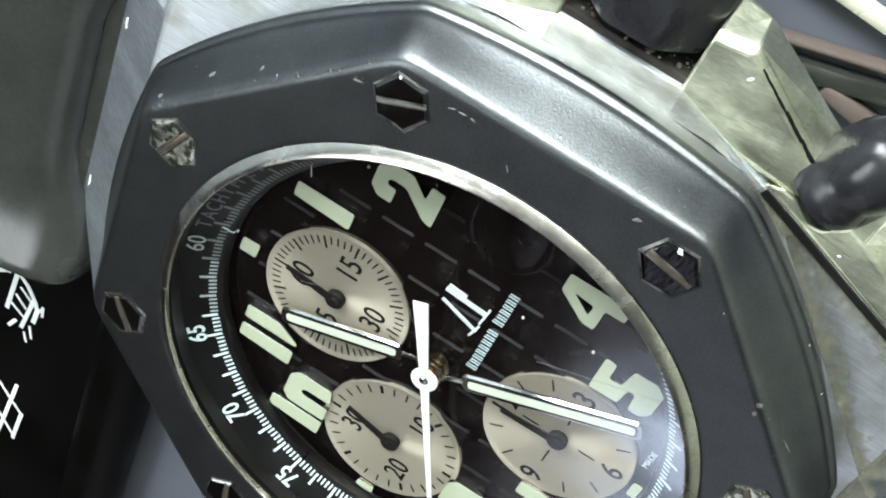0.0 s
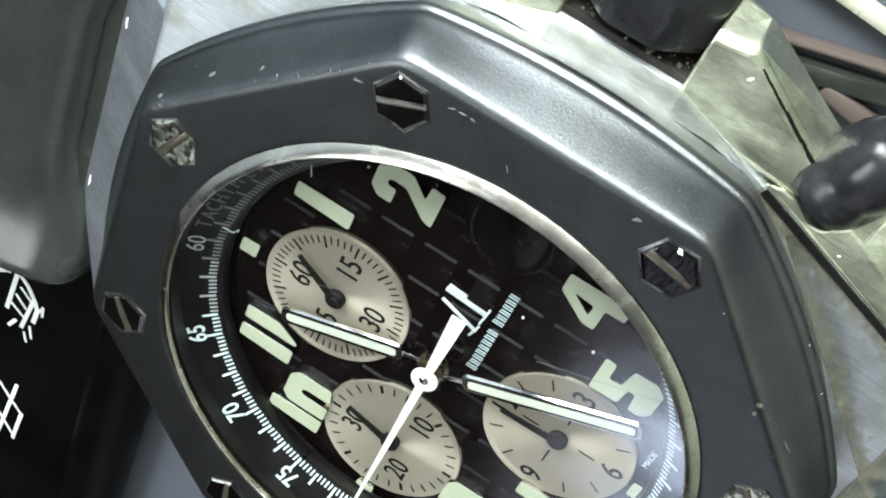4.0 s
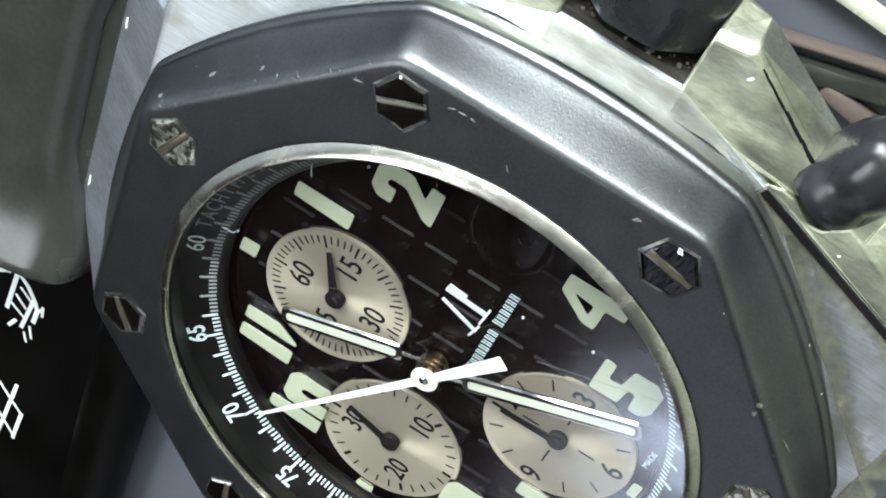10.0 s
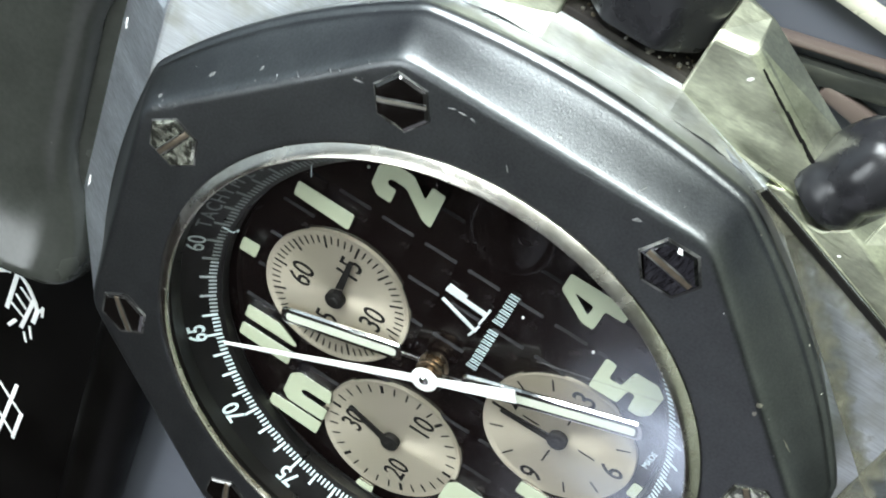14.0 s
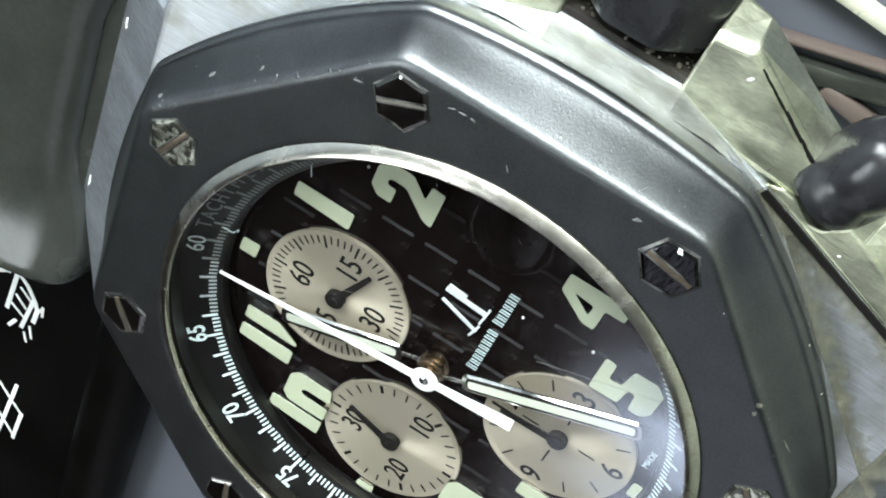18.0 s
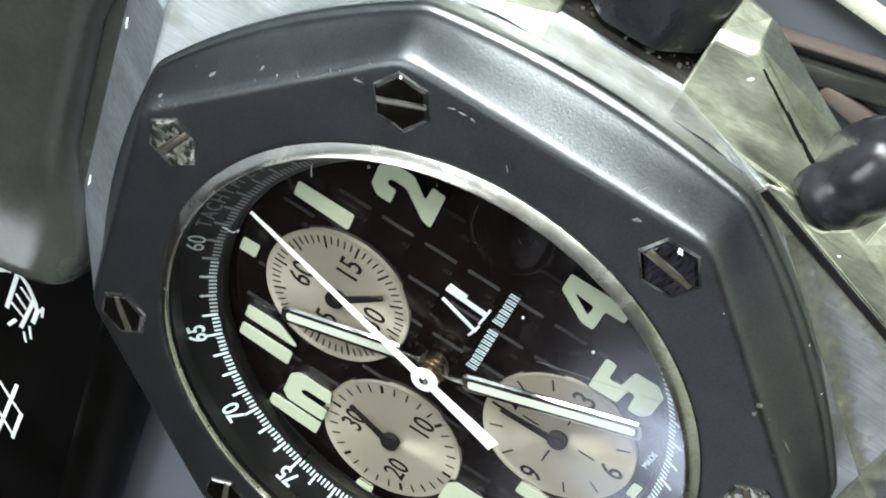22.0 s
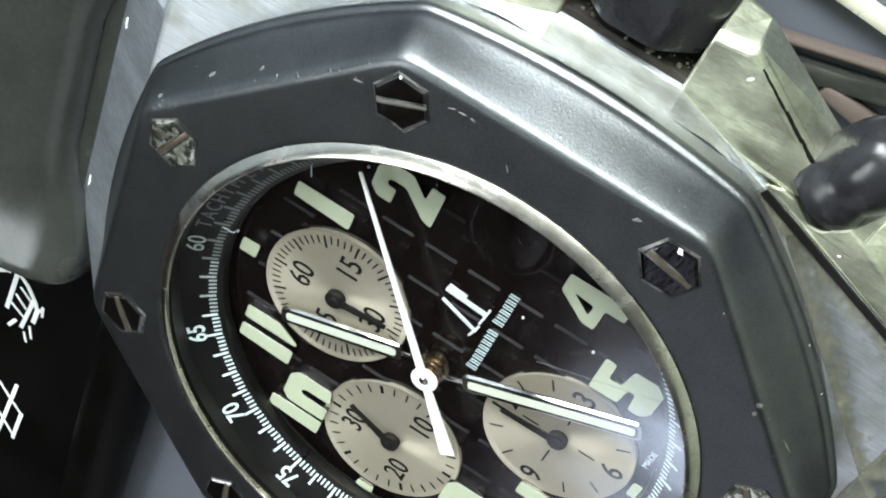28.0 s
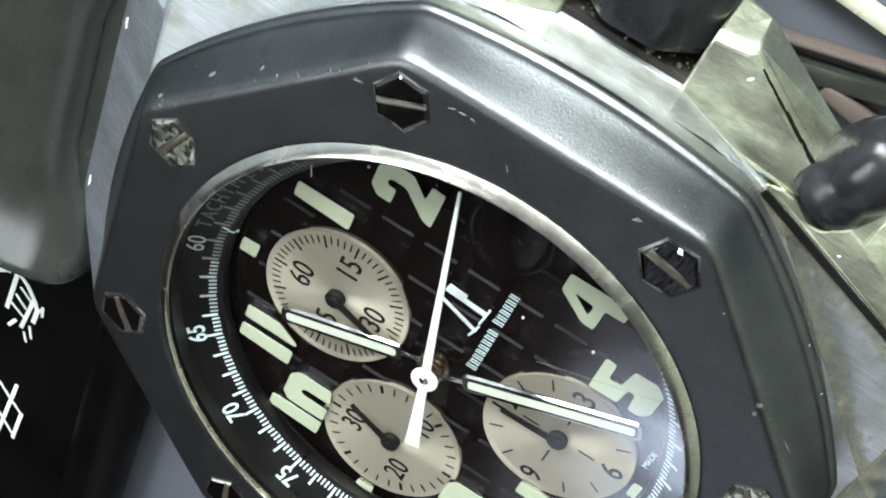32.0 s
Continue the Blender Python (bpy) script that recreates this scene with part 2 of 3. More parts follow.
def prism(levels, bevel=0.0, seg=2):
    """A solid from polygons (points, z) of equally many corners, top first."""
    bm = loft([[(x, y, q[2] if len(q) > 2 else z) for q in pts for x, y in [q[:2]]] for pts, z in levels], True, True)
    if bevel:
        bmesh.ops.recalc_face_normals(bm, faces=bm.faces)
        bmesh.ops.bevel(bm, geom=bm.edges[:], offset=bevel, segments=seg, affect="EDGES", profile=0.5)
    return bm


def outline_mesh(name, loops, height, bevel=0.03):
    """A raised glyph from closed outlines (a second outline inside the first is a hole)."""
    cu = bpy.data.curves.new(name, "CURVE")
    cu.dimensions, cu.fill_mode, cu.extrude, cu.bevel_depth, cu.bevel_resolution = "2D", "BOTH", height * MM / 2, bevel * MM, 1
    cu.offset = -bevel * MM
    for pts in loops:
        sp = cu.splines.new("POLY")
        sp.points.add(len(pts) - 1)
        for q, (x, y) in zip(sp.points, pts):
            q.co = (x * MM, y * MM, 0, 1)
        sp.use_cyclic_u = True
    return to_mesh(name, cu)


def text_mesh(name, body, size, stretch=1.0, height=0.02, weight=0.0, space=1.0):
    cu = bpy.data.curves.new(name, "FONT")
    cu.body, cu.size, cu.align_x, cu.align_y, cu.extrude, cu.offset, cu.space_character = body, size * MM, "CENTER", "CENTER", height * MM / 2, weight * MM, space
    me = to_mesh(name, cu)
    for v in me.vertices:
        v.co.x *= stretch
    return me


def to_mesh(name, cu):
    ob = new(name, cu)
    bpy.context.view_layer.update()
    me = bpy.data.meshes.new_from_object(ob.evaluated_get(bpy.context.evaluated_depsgraph_get()))
    bpy.data.objects.remove(ob)
    me.name = name
    me.materials.clear()
    return me


def rounded(pts, r=0.15, n=3):
    """The same outline with its corners cut round."""
    out = []
    for i, q in enumerate(pts):
        a, b, c = Vector(pts[i - 1]), Vector(q), Vector(pts[(i + 1) % len(pts)])
        ra = min(r, (a - b).length * 0.45)
        rc = min(r, (c - b).length * 0.45)
        p0, p2 = b + (a - b).normalized() * ra, b + (c - b).normalized() * rc
        for k in range(n + 1):
            t = k / n
            out.append(tuple((1 - t) ** 2 * p0 + 2 * t * (1 - t) * b + t * t * p2))
    return out


def polar(r, az):
    return r * math.sin(radians(az)), r * math.cos(radians(az))


# ---- the room, added out of view ----
def room():
    # unseen walls: blue and green brighten reflections, dark west parts keep them black
    for name, x0, x1, y0, y1, z0, z1, mat in (
            ("floor", -1000, 2000, -1800, 1800, -60, 0, FLOOR), ("ceiling", -1000, 2000, -1800, 1800, 2500, 2560, CEILING),
            ("wall_east", 2000, 2080, -1800, -900, 0, 2500, WALL), ("wall_east", 2000, 2080, 1100, 1800, 0, 2500, WALL),
            ("wall_east", 2000, 2080, -900, 1100, 0, 1640, WALL), ("wall_east", 2000, 2080, -900, 1100, 2400, 2500, WALL), ("wall_west", -1080, -1000, -80, 1800, 0, 2500, DARK_WALL), ("wall_west", -1080, -1000, -650, -80, 0, 2500, LILAC_REFLECTOR), ("wall_west", -1080, -1000, -1800, -650, 0, 2500, DARK_WALL),
            ("wall_north", -1000, 2000, 1800, 1880, 0, 2500, BLUE_WALL), ("wall_south", -1000, 2000, -1880, -1800, 0, 2500, GREEN_WALL)):
        tagged(part(name, box(x0, x1, y0, y1, z0, z1), mat), kind="structure")


room()


def window():
    # frame and panes for the added, unseen window
    win = new("added_window_1")
    tagged(win, kind="structure")
    for y0, y1, z0, z1 in ((-900, 1100, 1640, 1680), (-900, 1100, 2360, 2400), (-900, -860, 1680, 2360), (1060, 1100, 1680, 2360), (80, 120, 1680, 2360)):
        part("window_frame", box(2010, 2060, y0, y1, z0, z1, 3), WALL, win, smooth=0)
    for y0, y1 in ((-860, 80), (120, 1060)):
        pane = part("pane", box(2030, 2036, y0, y1, 1680, 2360), GLASS_PANE, win, smooth=0)
        pane.visible_shadow = False


window()


def lamps():
    """The housings of the ceiling panel and of the bench lamp, both added and unseen."""
    panel = new("added_ceiling_light")
    tagged(panel, "flat white rectangular ceiling light panel, added out of view", "ceiling light")
    part("frame", box(-660, 560, 440, 1060, 2450, 2500, 4), WALL, panel, smooth=0)
    part("diffuser", box(-640, 540, 460, 1040, 2444, 2450, 1), WHITE, panel, smooth=0)
    lamp = new("bench_lamp")
    tagged(lamp, "grey bench lamp with a square head on a jointed arm, added out of view", "bench lamp")
    head = Vector((240, 110, 761 + 135))
    away = Vector((0.81, 0.37, 0.455))
    m = Matrix.Translation((head + away * 14) * MM) @ away.to_track_quat("Z", "Y").to_matrix().to_4x4()
    part("head", box(-66, 66, -66, 66, -8, 8, 3), GREY_WALL, lamp, at=m, smooth=0)
    part("base", lathe([(60, 768), (66, 764), (66, 750)], 48, True), GREY_WALL, lamp, at=mm(330, 160, 0))
    part("arm", lathe([(6, 905), (6, 760)], 16, True), GREY_WALL, lamp, at=mm(330, 160, 0))
    part("arm", lathe([(5, 40), (5, -44)], 16, True, True), GREY_WALL, lamp, at=mm(292, 138, 904, 0, 90, 30))


lamps()

desk = new("desk")
tagged(desk, "blue-grey workbench with metal legs under the wristwatch", "desk")
part("desktop", box(-600, 600, -350, 350, 720, 750, 2), DESK_MAT, desk, smooth=0)
for sx in (-1, 1):
    for sy in (-1, 1):
        part("leg", box(sx * 560 - 20, sx * 560 + 20, sy * 310 - 20, sy * 310 + 20, 0, 720, 2), DARK_WALL, desk, smooth=0)

# ---- the wristwatch ----
watch = new("wristwatch")
watch.location = (0, 0, DIAL)
tagged(watch, "black octagonal steel chronograph wristwatch, worn, lying dial up", "wristwatch")


def case():
    def whole(quarter):
        """The outline from one quarter of it, from the end's middle to the crown side."""
        right = quarter + [(x, -y) for x, y in reversed(quarter)]
        return right + [(-x, -y) for x, y in right]

    top = whole([(9.0, 20.6), (14.0, 20.4), (19.6, 6.0), (20.8, 3.2)])
    low = whole([(8.0, 24.5), (14.4, 21.6), (19.9, 6.1), (21.0, 3.3)])
    bot = [(x * 0.94, y * 0.86) for x, y in low]
    body = part("case", prism([(top, -1.6), (low, -4.3), (bot, -9.4)], 0.22), [STEEL, STEEL_BEVEL], watch, "brushed steel case, scuffed, with grime at its edges", smooth=0)
    for f in body.data.polygons:
        f.material_index = 1 if abs(f.normal.y) > 0.25 else 0
    part("case_back", lathe([(17.5, -9.3), (17.5, -10.6), (16.8, -11.0)], 64, False, True), POLISHED, watch)


case()


def case_lip():
    rows = [(-7.0, 18.8, -1.64, 19.2, -1.64), (-5.4, 19.3, -1.4, 19.8, -1.6), (-3.2, 19.5, -1.16, 20.7, -1.585), (3.2, 19.5, -1.16, 20.7, -1.585), (5.4, 19.3, -1.4, 19.8, -1.6), (7.0, 18.8, -1.64, 19.2, -1.64)]
    bm = bmesh.new()
    grid = [[bm.verts.new(q) for q in ((x0, y, -1.7), (x0, y, z), (x1, y, z1), (x1, y, -1.7))] for y, x0, z, x1, z1 in rows]
    for a, b in zip(grid, grid[1:]):
        for k in range(4):
            bm.faces.new((a[k], a[(k + 1) % 4], b[(k + 1) % 4], b[k]))
    bm.faces.new(grid[0])
    bm.faces.new(grid[-1])
    part("case_lip", bm, LIP, watch, "bright worn steel lip of the case", smooth=0)


case_lip()


def bezel():
    rings = [circle(14.99, 2.6, 256), circle(14.99, 3.3, 256), circle(15.03, 3.4, 256), circle(15.1, 3.42, 256), circle(15.3, 3.42, 256)]
    edge = [(17.6, 3.42, 1.0, 70), (17.8, 3.42, 1.0, 70), (17.95, 3.41, 1.0, 70), (18.08, 3.37, 1.0, 70), (18.19, 3.31, 0.99, 70), (18.29, 3.22, 0.98, 70), (18.38, 3.11, 0.97, 70), (18.47, 2.99, 0.96, 70),
                             (18.82, 2.47, 0.86, 180), (19.22, 1.88, 0.72, 180), (19.62, 1.29, 0.6, 180), (19.72, 1.18, 0.57, 180), (19.78, 1.06, 0.55, 180), (19.81, 0.95, 0.54, 180)]
    foot = [
                             (19.86, 0.88, 0.53, 180), (19.94, 0.81, 0.52, 180), (20.03, 0.74, 0.5, 180), (20.09, 0.64, 0.49, 180), (20.12, 0.5, 0.48, 180), (20.1, 0.36, 0.48, 180), (20.02, 0.28, 0.48, 180), (19.8, 0.22, 0.48, 180), (19.3, 0.2, 0.48, 180)]
    for d, z, bow, sharp in edge + foot:
        rings.append(octagon(d, z, sharp=sharp, bow=bow))
    rings.append(circle(15, 0.1, 256))
    part("bezel", loft(rings), COATED, watch, "black coated octagonal bezel with nicks", smooth=25)
    part("gasket", loft([octagon(d, z, sharp=60, bow=0.45) for d, z in ((19.3, 0.3), (19.5, 0.2), (19.62, 0.05), (19.66, -0.2), (19.66, -0.8), (19.64, -1.2), (19.58, -1.48), (19.5, -1.7))]), GASKET, watch, "black rubber gasket")
    part("crystal_ring", loft([circle(14.3, 3.5, 192), circle(14.3, 3.68, 192), circle(14.33, 3.75, 192), circle(14.38, 3.8, 192), circle(14.46, 3.79, 192), circle(14.66, 3.68, 192), circle(14.92, 3.5, 192), circle(14.98, 3.44, 192), circle(14.985, 3.0, 192)]), RING, watch, "polished steel ring round the crystal")
    glass = part("crystal", lathe([(14.31, 3.64), (14.31, 3.58)], 96, True, True), GLASS, watch, "clear flat sapphire crystal")
    glass.visible_shadow = False


bezel()


def screws():
    turns = {22.5: -29, 67.5: -66, 112.5: -102, 157.5: 40, -22.5: 33, -67.5: 10, -112.5: 75, -157.5: 20}
    corner = {22.5: 8, 67.5: 26, 112.5: 31, -22.5: 5}
    for az, turn in turns.items():
        x, y = polar(17.45, az)
        off = -corner.get(az, 0) + turn
        hexa = [polar(1.42, 60 * k + 30 + off) for k in range(6)]
        inner = [polar(1.24, 60 * k + 30 + off) for k in range(6)]
        bm = prism([(inner, 3.53), (hexa, 3.46), (hexa, 2.6)])
        worn = az in (22.5, 157.5)
        s = part("screw", bm, SCUFFED if worn else DULLED if az == 112.5 else SCREW, watch, "scuffed hexagonal steel screw with a slot" if worn else "dark hexagonal steel screw with a slot", smooth=0, at=mm(x, y, 0, 0, 0, turn))
        rim = [polar(1.56 if az in (112.5, -22.5) else 1.5, 60 * k + 30 + off) for k in range(6)]
        part("seat_edge", loft([[(a, b, c) for a, b in pts] for pts, c in ((hexa, 3.44), (hexa, 3.48), (rim, 3.45), (rim, 3.38))]), WORN_EDGE, s, "bare worn edge round the screw", smooth=0)
        w = 0.11 if az == 67.5 else 0.17
        # the slot at 67.5 is paler: light caught on its edge, painted in
        part("slot", box(-1.18, 1.18, -w, w, 3.3, 3.545, 0.02), PALE_STEEL if az == 67.5 else DARK_SLOT, s)
        for side in (-1, 1):
            part("slot_edge", prism([([(-1.15, side * w - 0.03), (1.15, side * w - 0.02), (1.15, side * w + 0.03), (-1.15, side * w + 0.02)], 3.565), ([(-1.18, side * w - 0.05), (1.18, side * w - 0.05), (1.18, side * w + 0.05), (-1.18, side * w + 0.05)], 3.5)]), WORN_EDGE, s)


screws()


def flange():
    part("flange", lathe([(12.55, 0.3), (12.6, 0.88), (14.5, 2.12), (14.5, 3.0), (14.9, 3.0), (14.9, 0.2)], 128), FLANGE, watch, "black sloping flange ring with a tachymeter scale")


flange()
SLOPE = math.degrees(math.atan2(1.24, 1.9))


def on_flange(r, az):
    """A pose on the sloping flange, its y outwards."""
    x, y = polar(r, az)
    z = 0.88 + (r - 12.6) * 1.24 / 1.9 + 0.015
    return mm(x, y, z, 0, 0, -az) @ pose(0, 0, 0, SLOPE)


def tachymeter():
    made = {}
    ring = new("tachymeter_scale")
    ring.parent = watch
    for k in range(300):
        az = -k * 1.2
        big = k % 5 == 0
        # shade on this stretch of the ring is put into the print colour
        mat = SHADED_PRINT if k < 6 or k > 250 else HALF_SHADED_PRINT if k < 20 else PRINT
        ref = made.get((big, mat.name))
        m = on_flange(13.24 if big else 13.02, az)
        if ref is None:
            b = box(-0.075, 0.075, -0.44, 0.44, 0, 0.02) if big else box(-0.055, 0.055, -0.22, 0.22, 0, 0.02)
            made[(big, mat.name)] = part("tick", b, mat, ring, at=m)
        else:
            part("tick", ref.data, mat, ring, at=m)
    for body, az in (("60", -1.6), ("65", -28.8), ("70", -52.0), ("75", -72.8), ("80", -90)):
        part("numeral", text_mesh("numeral", body, 1.4, 0.85, weight=0.0 if body == "60" else 0.025), HALF_SHADED_PRINT if body == "60" else PRINT, ring, at=on_flange(13.98, az))
    for ch, az in zip("TACHYMETER", (4.9, 8.0, 11.0, 14.2, 17.3, 20.9, 25.0, 28.3, 31.7, 35.2)):
        part("letter", text_mesh("letter", ch, 1.2, 0.8), SHADED_PRINT, ring, at=on_flange(13.95, az))


tachymeter()

SUBS = {"seconds": (0, 6.30), "minutes": (-7.54, 0), "hours": (0, -7.5)}


def dial():
    d = part("dial", lathe([(12.9, -0.12), (12.9, -0.5)], 96, True, True), BLACK_DIAL, watch, "black dial with a raised chequered pattern")
    h = 0.92
    shared = None
    for i in range(-5, 6):
        for j in range(-5, 6):
            x, y = i * 2.56 + 0.53, j * 2.515
            if math.hypot(x, y) > 11.6 or any(math.hypot(x - a, y - b) < 3.4 for a, b in SUBS.values()) or math.hypot(x - 10.1, y) < 1.9:
                continue
            if shared is None:
                shared = part("tile", prism([([(h, h), (h, -h), (-h, -h), (-h, h)], 0.0), ([(h + 0.13, h), (h + 0.13, -h), (-h - 0.02, -h - 0.02), (-h - 0.02, h + 0.02)], -0.13)]), [TILE, GLINT_EDGE], d, at=mm(x, y, 0), smooth=0)
                # only the +x edges take the painted glint
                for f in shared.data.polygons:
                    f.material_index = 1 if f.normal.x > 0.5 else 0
            else:
                part("tile", shared.data, TILE, d, at=mm(x, y, 0))
    lens = part("date_lens", lathe([(2.3, 0.0), (2.3, 0.07), (2.15, 0.1), (1.95, 0.05), (1.9, 0.05), (1.5, 0.09), (0.8, 0.12), (0.01, 0.13)], 64), TILE, d, "black domed date lens", at=mm(10.1, 0, 0))
    return d


DIAL_PLATE = dial()


def subdial(name, label, ticks, texts):
    cx, cy = SUBS[name]
    s = part("subdial", lathe([(3.9, 0.03), (4.0, 0.032), (4.19, 0.12), (4.24, 0.12), (4.27, 0.05), (4.27, -0.3)], 96, True), SILVER, watch, label, at=mm(cx, cy, 0))
    shared = {}
    for az, r0, r1, w in ticks:
        key = (r0, r1, w)
        x, y = polar((r0 + r1) / 2, az)
        m = mm(x, y, 0.032, 0, 0, -az)
        if key in shared:
            part("tick", shared[key], INK, s, at=m)
        else:
            shared[key] = part("tick", box(-w / 2, w / 2, (r0 - r1) / 2, (r1 - r0) / 2, 0, 0.015), INK, s, at=m).data
    for body, x, y in texts:
        part("numeral", text_mesh("numeral", body, 1.85, 0.82, weight=0.015), INK, s, at=mm(x, y, 0.045))
    return s


def seconds_ticks():
    return [(k * 6, 3.15 if k % 5 == 0 else 3.42, 3.92, 0.12 if k % 5 == 0 else 0.09) for k in range(60)]


subdial("seconds", "silver running-seconds subdial with black ticks", seconds_ticks(), (("60", 0.1, 2.2), ("15", 2.25, -0.05), ("30", 0, -2.3), ("45", -2.1, 0)))
subdial("minutes", "silver thirty-minute counter subdial with black ticks", [(k * 12, 3.4, 3.95, 0.2 if k % 5 == 0 else 0.1) for k in range(30)], (("30", -0.3, 2.35), ("10", 2.25, -1.2), ("20", -2.0, -1.15)))
subdial("hours", "silver twelve-hour counter subdial with black ticks", [(k * 30, *((1.2, 2.2) if k % 3 == 0 else (3.15, 3.92)), 0.1) for k in range(12)], (("12", 0.0, 3.2), ("3", 3.4, 0), ("6", 0, -3.3), ("9", -3.5, 0)))


def numerals():
    g = {
        "bar": [[(0, 0), (1.15, 0), (1.15, 3.35), (0.15, 3.35)]],
        "two": [[(0, 0), (2.25, 0), (2.3, 0.8), (1.4, 0.85), (2.3, 1.8), (2.35, 2.9), (1.8, 3.6), (0.5, 3.6), (0, 3.1), (0, 2.3), (0.95, 2.3), (0.95, 2.75), (1.15, 2.9), (1.4, 2.7), (1.35, 1.9), (0.1, 0.5)]],
        "four": [[(1.4, 0), (2.35, 0), (2.35, 3.4), (1.18, 3.4), (0, 1.7), (0, 1.05), (1.4, 1.05)], [(1.3, 1.65), (1.42, 2.75), (0.65, 1.67)]],
    }
    g |= {
        "five": [[(2.25, 3.4), (0, 3.35), (0, 1.7), (1.1, 1.6), (1.1, 1.2), (0, 1.1), (0, 0.4), (0.5, 0), (2.0, 0), (2.5, 0.6), (2.45, 1.85), (1.2, 2.05), (1.15, 2.7), (2.2, 2.75)]],
        "nought": [[(0, 0), (1.05, 0), (1.05, 1.65), (1.3, 1.9), (1.55, 1.65), (1.55, 0), (2.6, 0.25), (2.6, 2.4), (2.1, 2.85), (0.5, 2.85), (0, 2.4)]],
        "cut_bar": [[(0, 0), (0.2, -0.1), (1.0, 1.3), (1.0, 3.35), (0, 3.35)]],
        "cut": [[(-0.55, 11.15), (0.5, 11.1), (0.45, 12.15), (-0.55, 12.2)]],
        "nine": [[(-12.4, -0.55), (-11.85, -0.55), (-11.85, 0.55), (-12.4, 0.55)]],
        "six": [[(-0.55, -12.5), (0.55, -12.5), (0.55, -11.95), (-0.55, -11.95)]],
    }
    places = [("cut", 0, 0), ("bar", 4.9, 7.15), ("two", 8.0, 3.5), ("four", 8.0, -6.8), ("five", 4.7, -10.45), ("cut_bar", -4.95, 7.2), ("bar", -6.6, 7.15),
              ("bar", -10.5, 3.95), ("nought", -9.15, 3.95), ("nine", 0, 0), ("six", 0, 0), ("bar", -5.3, -10.6), ("nought", -9.8, -6.8)]
    for key, x, y in places:
        loops = [rounded(pts, 0.16) for pts in g[key]]
        me = outline_mesh("numeral", loops, 0.3, 0.03)
        me.materials.append(LUME)
        me.materials.append(SCREW)
        for f in me.polygons:
            f.material_index = 0 if f.normal.z > 0.9 else 1
        part("hour_numeral", me, LUME, watch, "raised steel numeral filled with pale green lume", at=mm(x, y, 0.16))


numerals()


def printed_marks():
    """The maker's mark and name as plain white shapes."""
    strokes = ((4.14, 1.36, 3.36, -0.97, 0.24), (4.89, 1.43, 4.72, -1.04, 0.34), (3.93, -0.9, 5.2, -1.04, 0.13), (2.85, -0.72, 3.83, -0.97, 0.13), (5.16, 1.38, 5.08, 0.3, 0.3))
    for i, (x0, y0, x1, y1, w) in enumerate(strokes):
        l = math.hypot(x1 - x0, y1 - y0)
        part("mark_bar", box(-l / 2, l / 2, -w / 2, w / 2, 0, 0.03 + 0.004 * i, 0.01), MARK, watch, at=mm((x0 + x1) / 2, (y0 + y1) / 2, 0.01, 0, 0, math.degrees(math.atan2(y1 - y0, x1 - x0))))
    for i in range(15):
        x, tall = 1.05 + i * 0.41, 0.34 if i in (0, 9) else 0.28
        if i != 8:
            part("name_bar", box(-0.15, -0.05, -0.28, tall, 0, 0.02), NAME_PRINT, watch, at=mm(x, -1.72, 0.005))
            part("name_bar", box(0.03, 0.12, -0.28, tall - 0.03, 0, 0.02), NAME_PRINT, watch, at=mm(x, -1.72, 0.005))
    part("lettering", text_mesh("lettering", "MADE", 0.5), PRINT, watch, at=mm(2.2, -11.9, 0.01))


printed_marks()


# ---- pointers; each one points to twelve and turns on its pivot ----
def counter_hand(name, where, label, length=3.1):
    cx, cy = SUBS[where]
    p = part("counter_hand", prism([([(-0.14, length), (0.14, length), (0.24, 0.2), (-0.24, 0.2)], 0.42), ([(-0.14, length), (0.14, length), (0.24, 0.2), (-0.24, 0.2)], 0.3)], 0.02), INK, watch, label, at=mm(cx, cy, 0))
    part("hub", lathe([(0.01, 0.52), (0.2, 0.5), (0.25, 0.44), (0.5, 0.44), (0.55, 0.38), (0.55, 0.05)], 32), INK, p)
    return p


seconds_hand = counter_hand("seconds", "seconds", "black running-seconds hand")
minute_counter_hand = counter_hand("minutes", "minutes", "black minute-counter hand")
hour_counter_hand = counter_hand("hours", "hours", "black hour-counter hand", 3.35)


def baton(name, r0, r1, w, z, label):
    out = rounded([(-w / 2, r0), (w / 2, r0), (w / 2, r1), (-w / 2, r1)], 0.3)
    hand = part(name, prism([([(x * 0.84, y) for x, y in out], z + 0.18), (out, z + 0.06), (out, z)]), POLISHED, watch, label)
    gap = rounded([(-w / 2 + 0.2, r0 + 0.2), (w / 2 - 0.2, r0 + 0.2), (w / 2 - 0.2, r1 - 0.2), (-w / 2 + 0.2, r1 - 0.2)], 0.22)
    part("groove", prism([(gap, z + 0.19), (gap, z + 0.1)]), INK, hand)
    inn = rounded([(-w / 2 + 0.32, r0 + 0.32), (w / 2 - 0.32, r0 + 0.32), (w / 2 - 0.32, r1 - 0.32), (-w / 2 + 0.32, r1 - 0.32)], 0.2)
    part("lume", prism([(inn, z + 0.21), (inn, z + 0.1)]), HAND_LUME, hand)
    part("stem", box(-0.13, 0.13, 0.3, r0 + 0.2, z, z + 0.12, 0.02), POLISHED, hand)
    part("hub", lathe([(0.5, z + 0.2), (0.72, z + 0.16), (0.72, z - 0.1)], 32, True), BRASS, hand)
    return hand


hour_hand = baton("hour_hand", 1.9, 9.15, 1.15, 0.27, "polished steel hour hand filled with pale lume")
minute_hand = baton("minute_hand", 1.9, 11.5, 1.15, 0.95, "polished steel minute hand filled with pale lume")


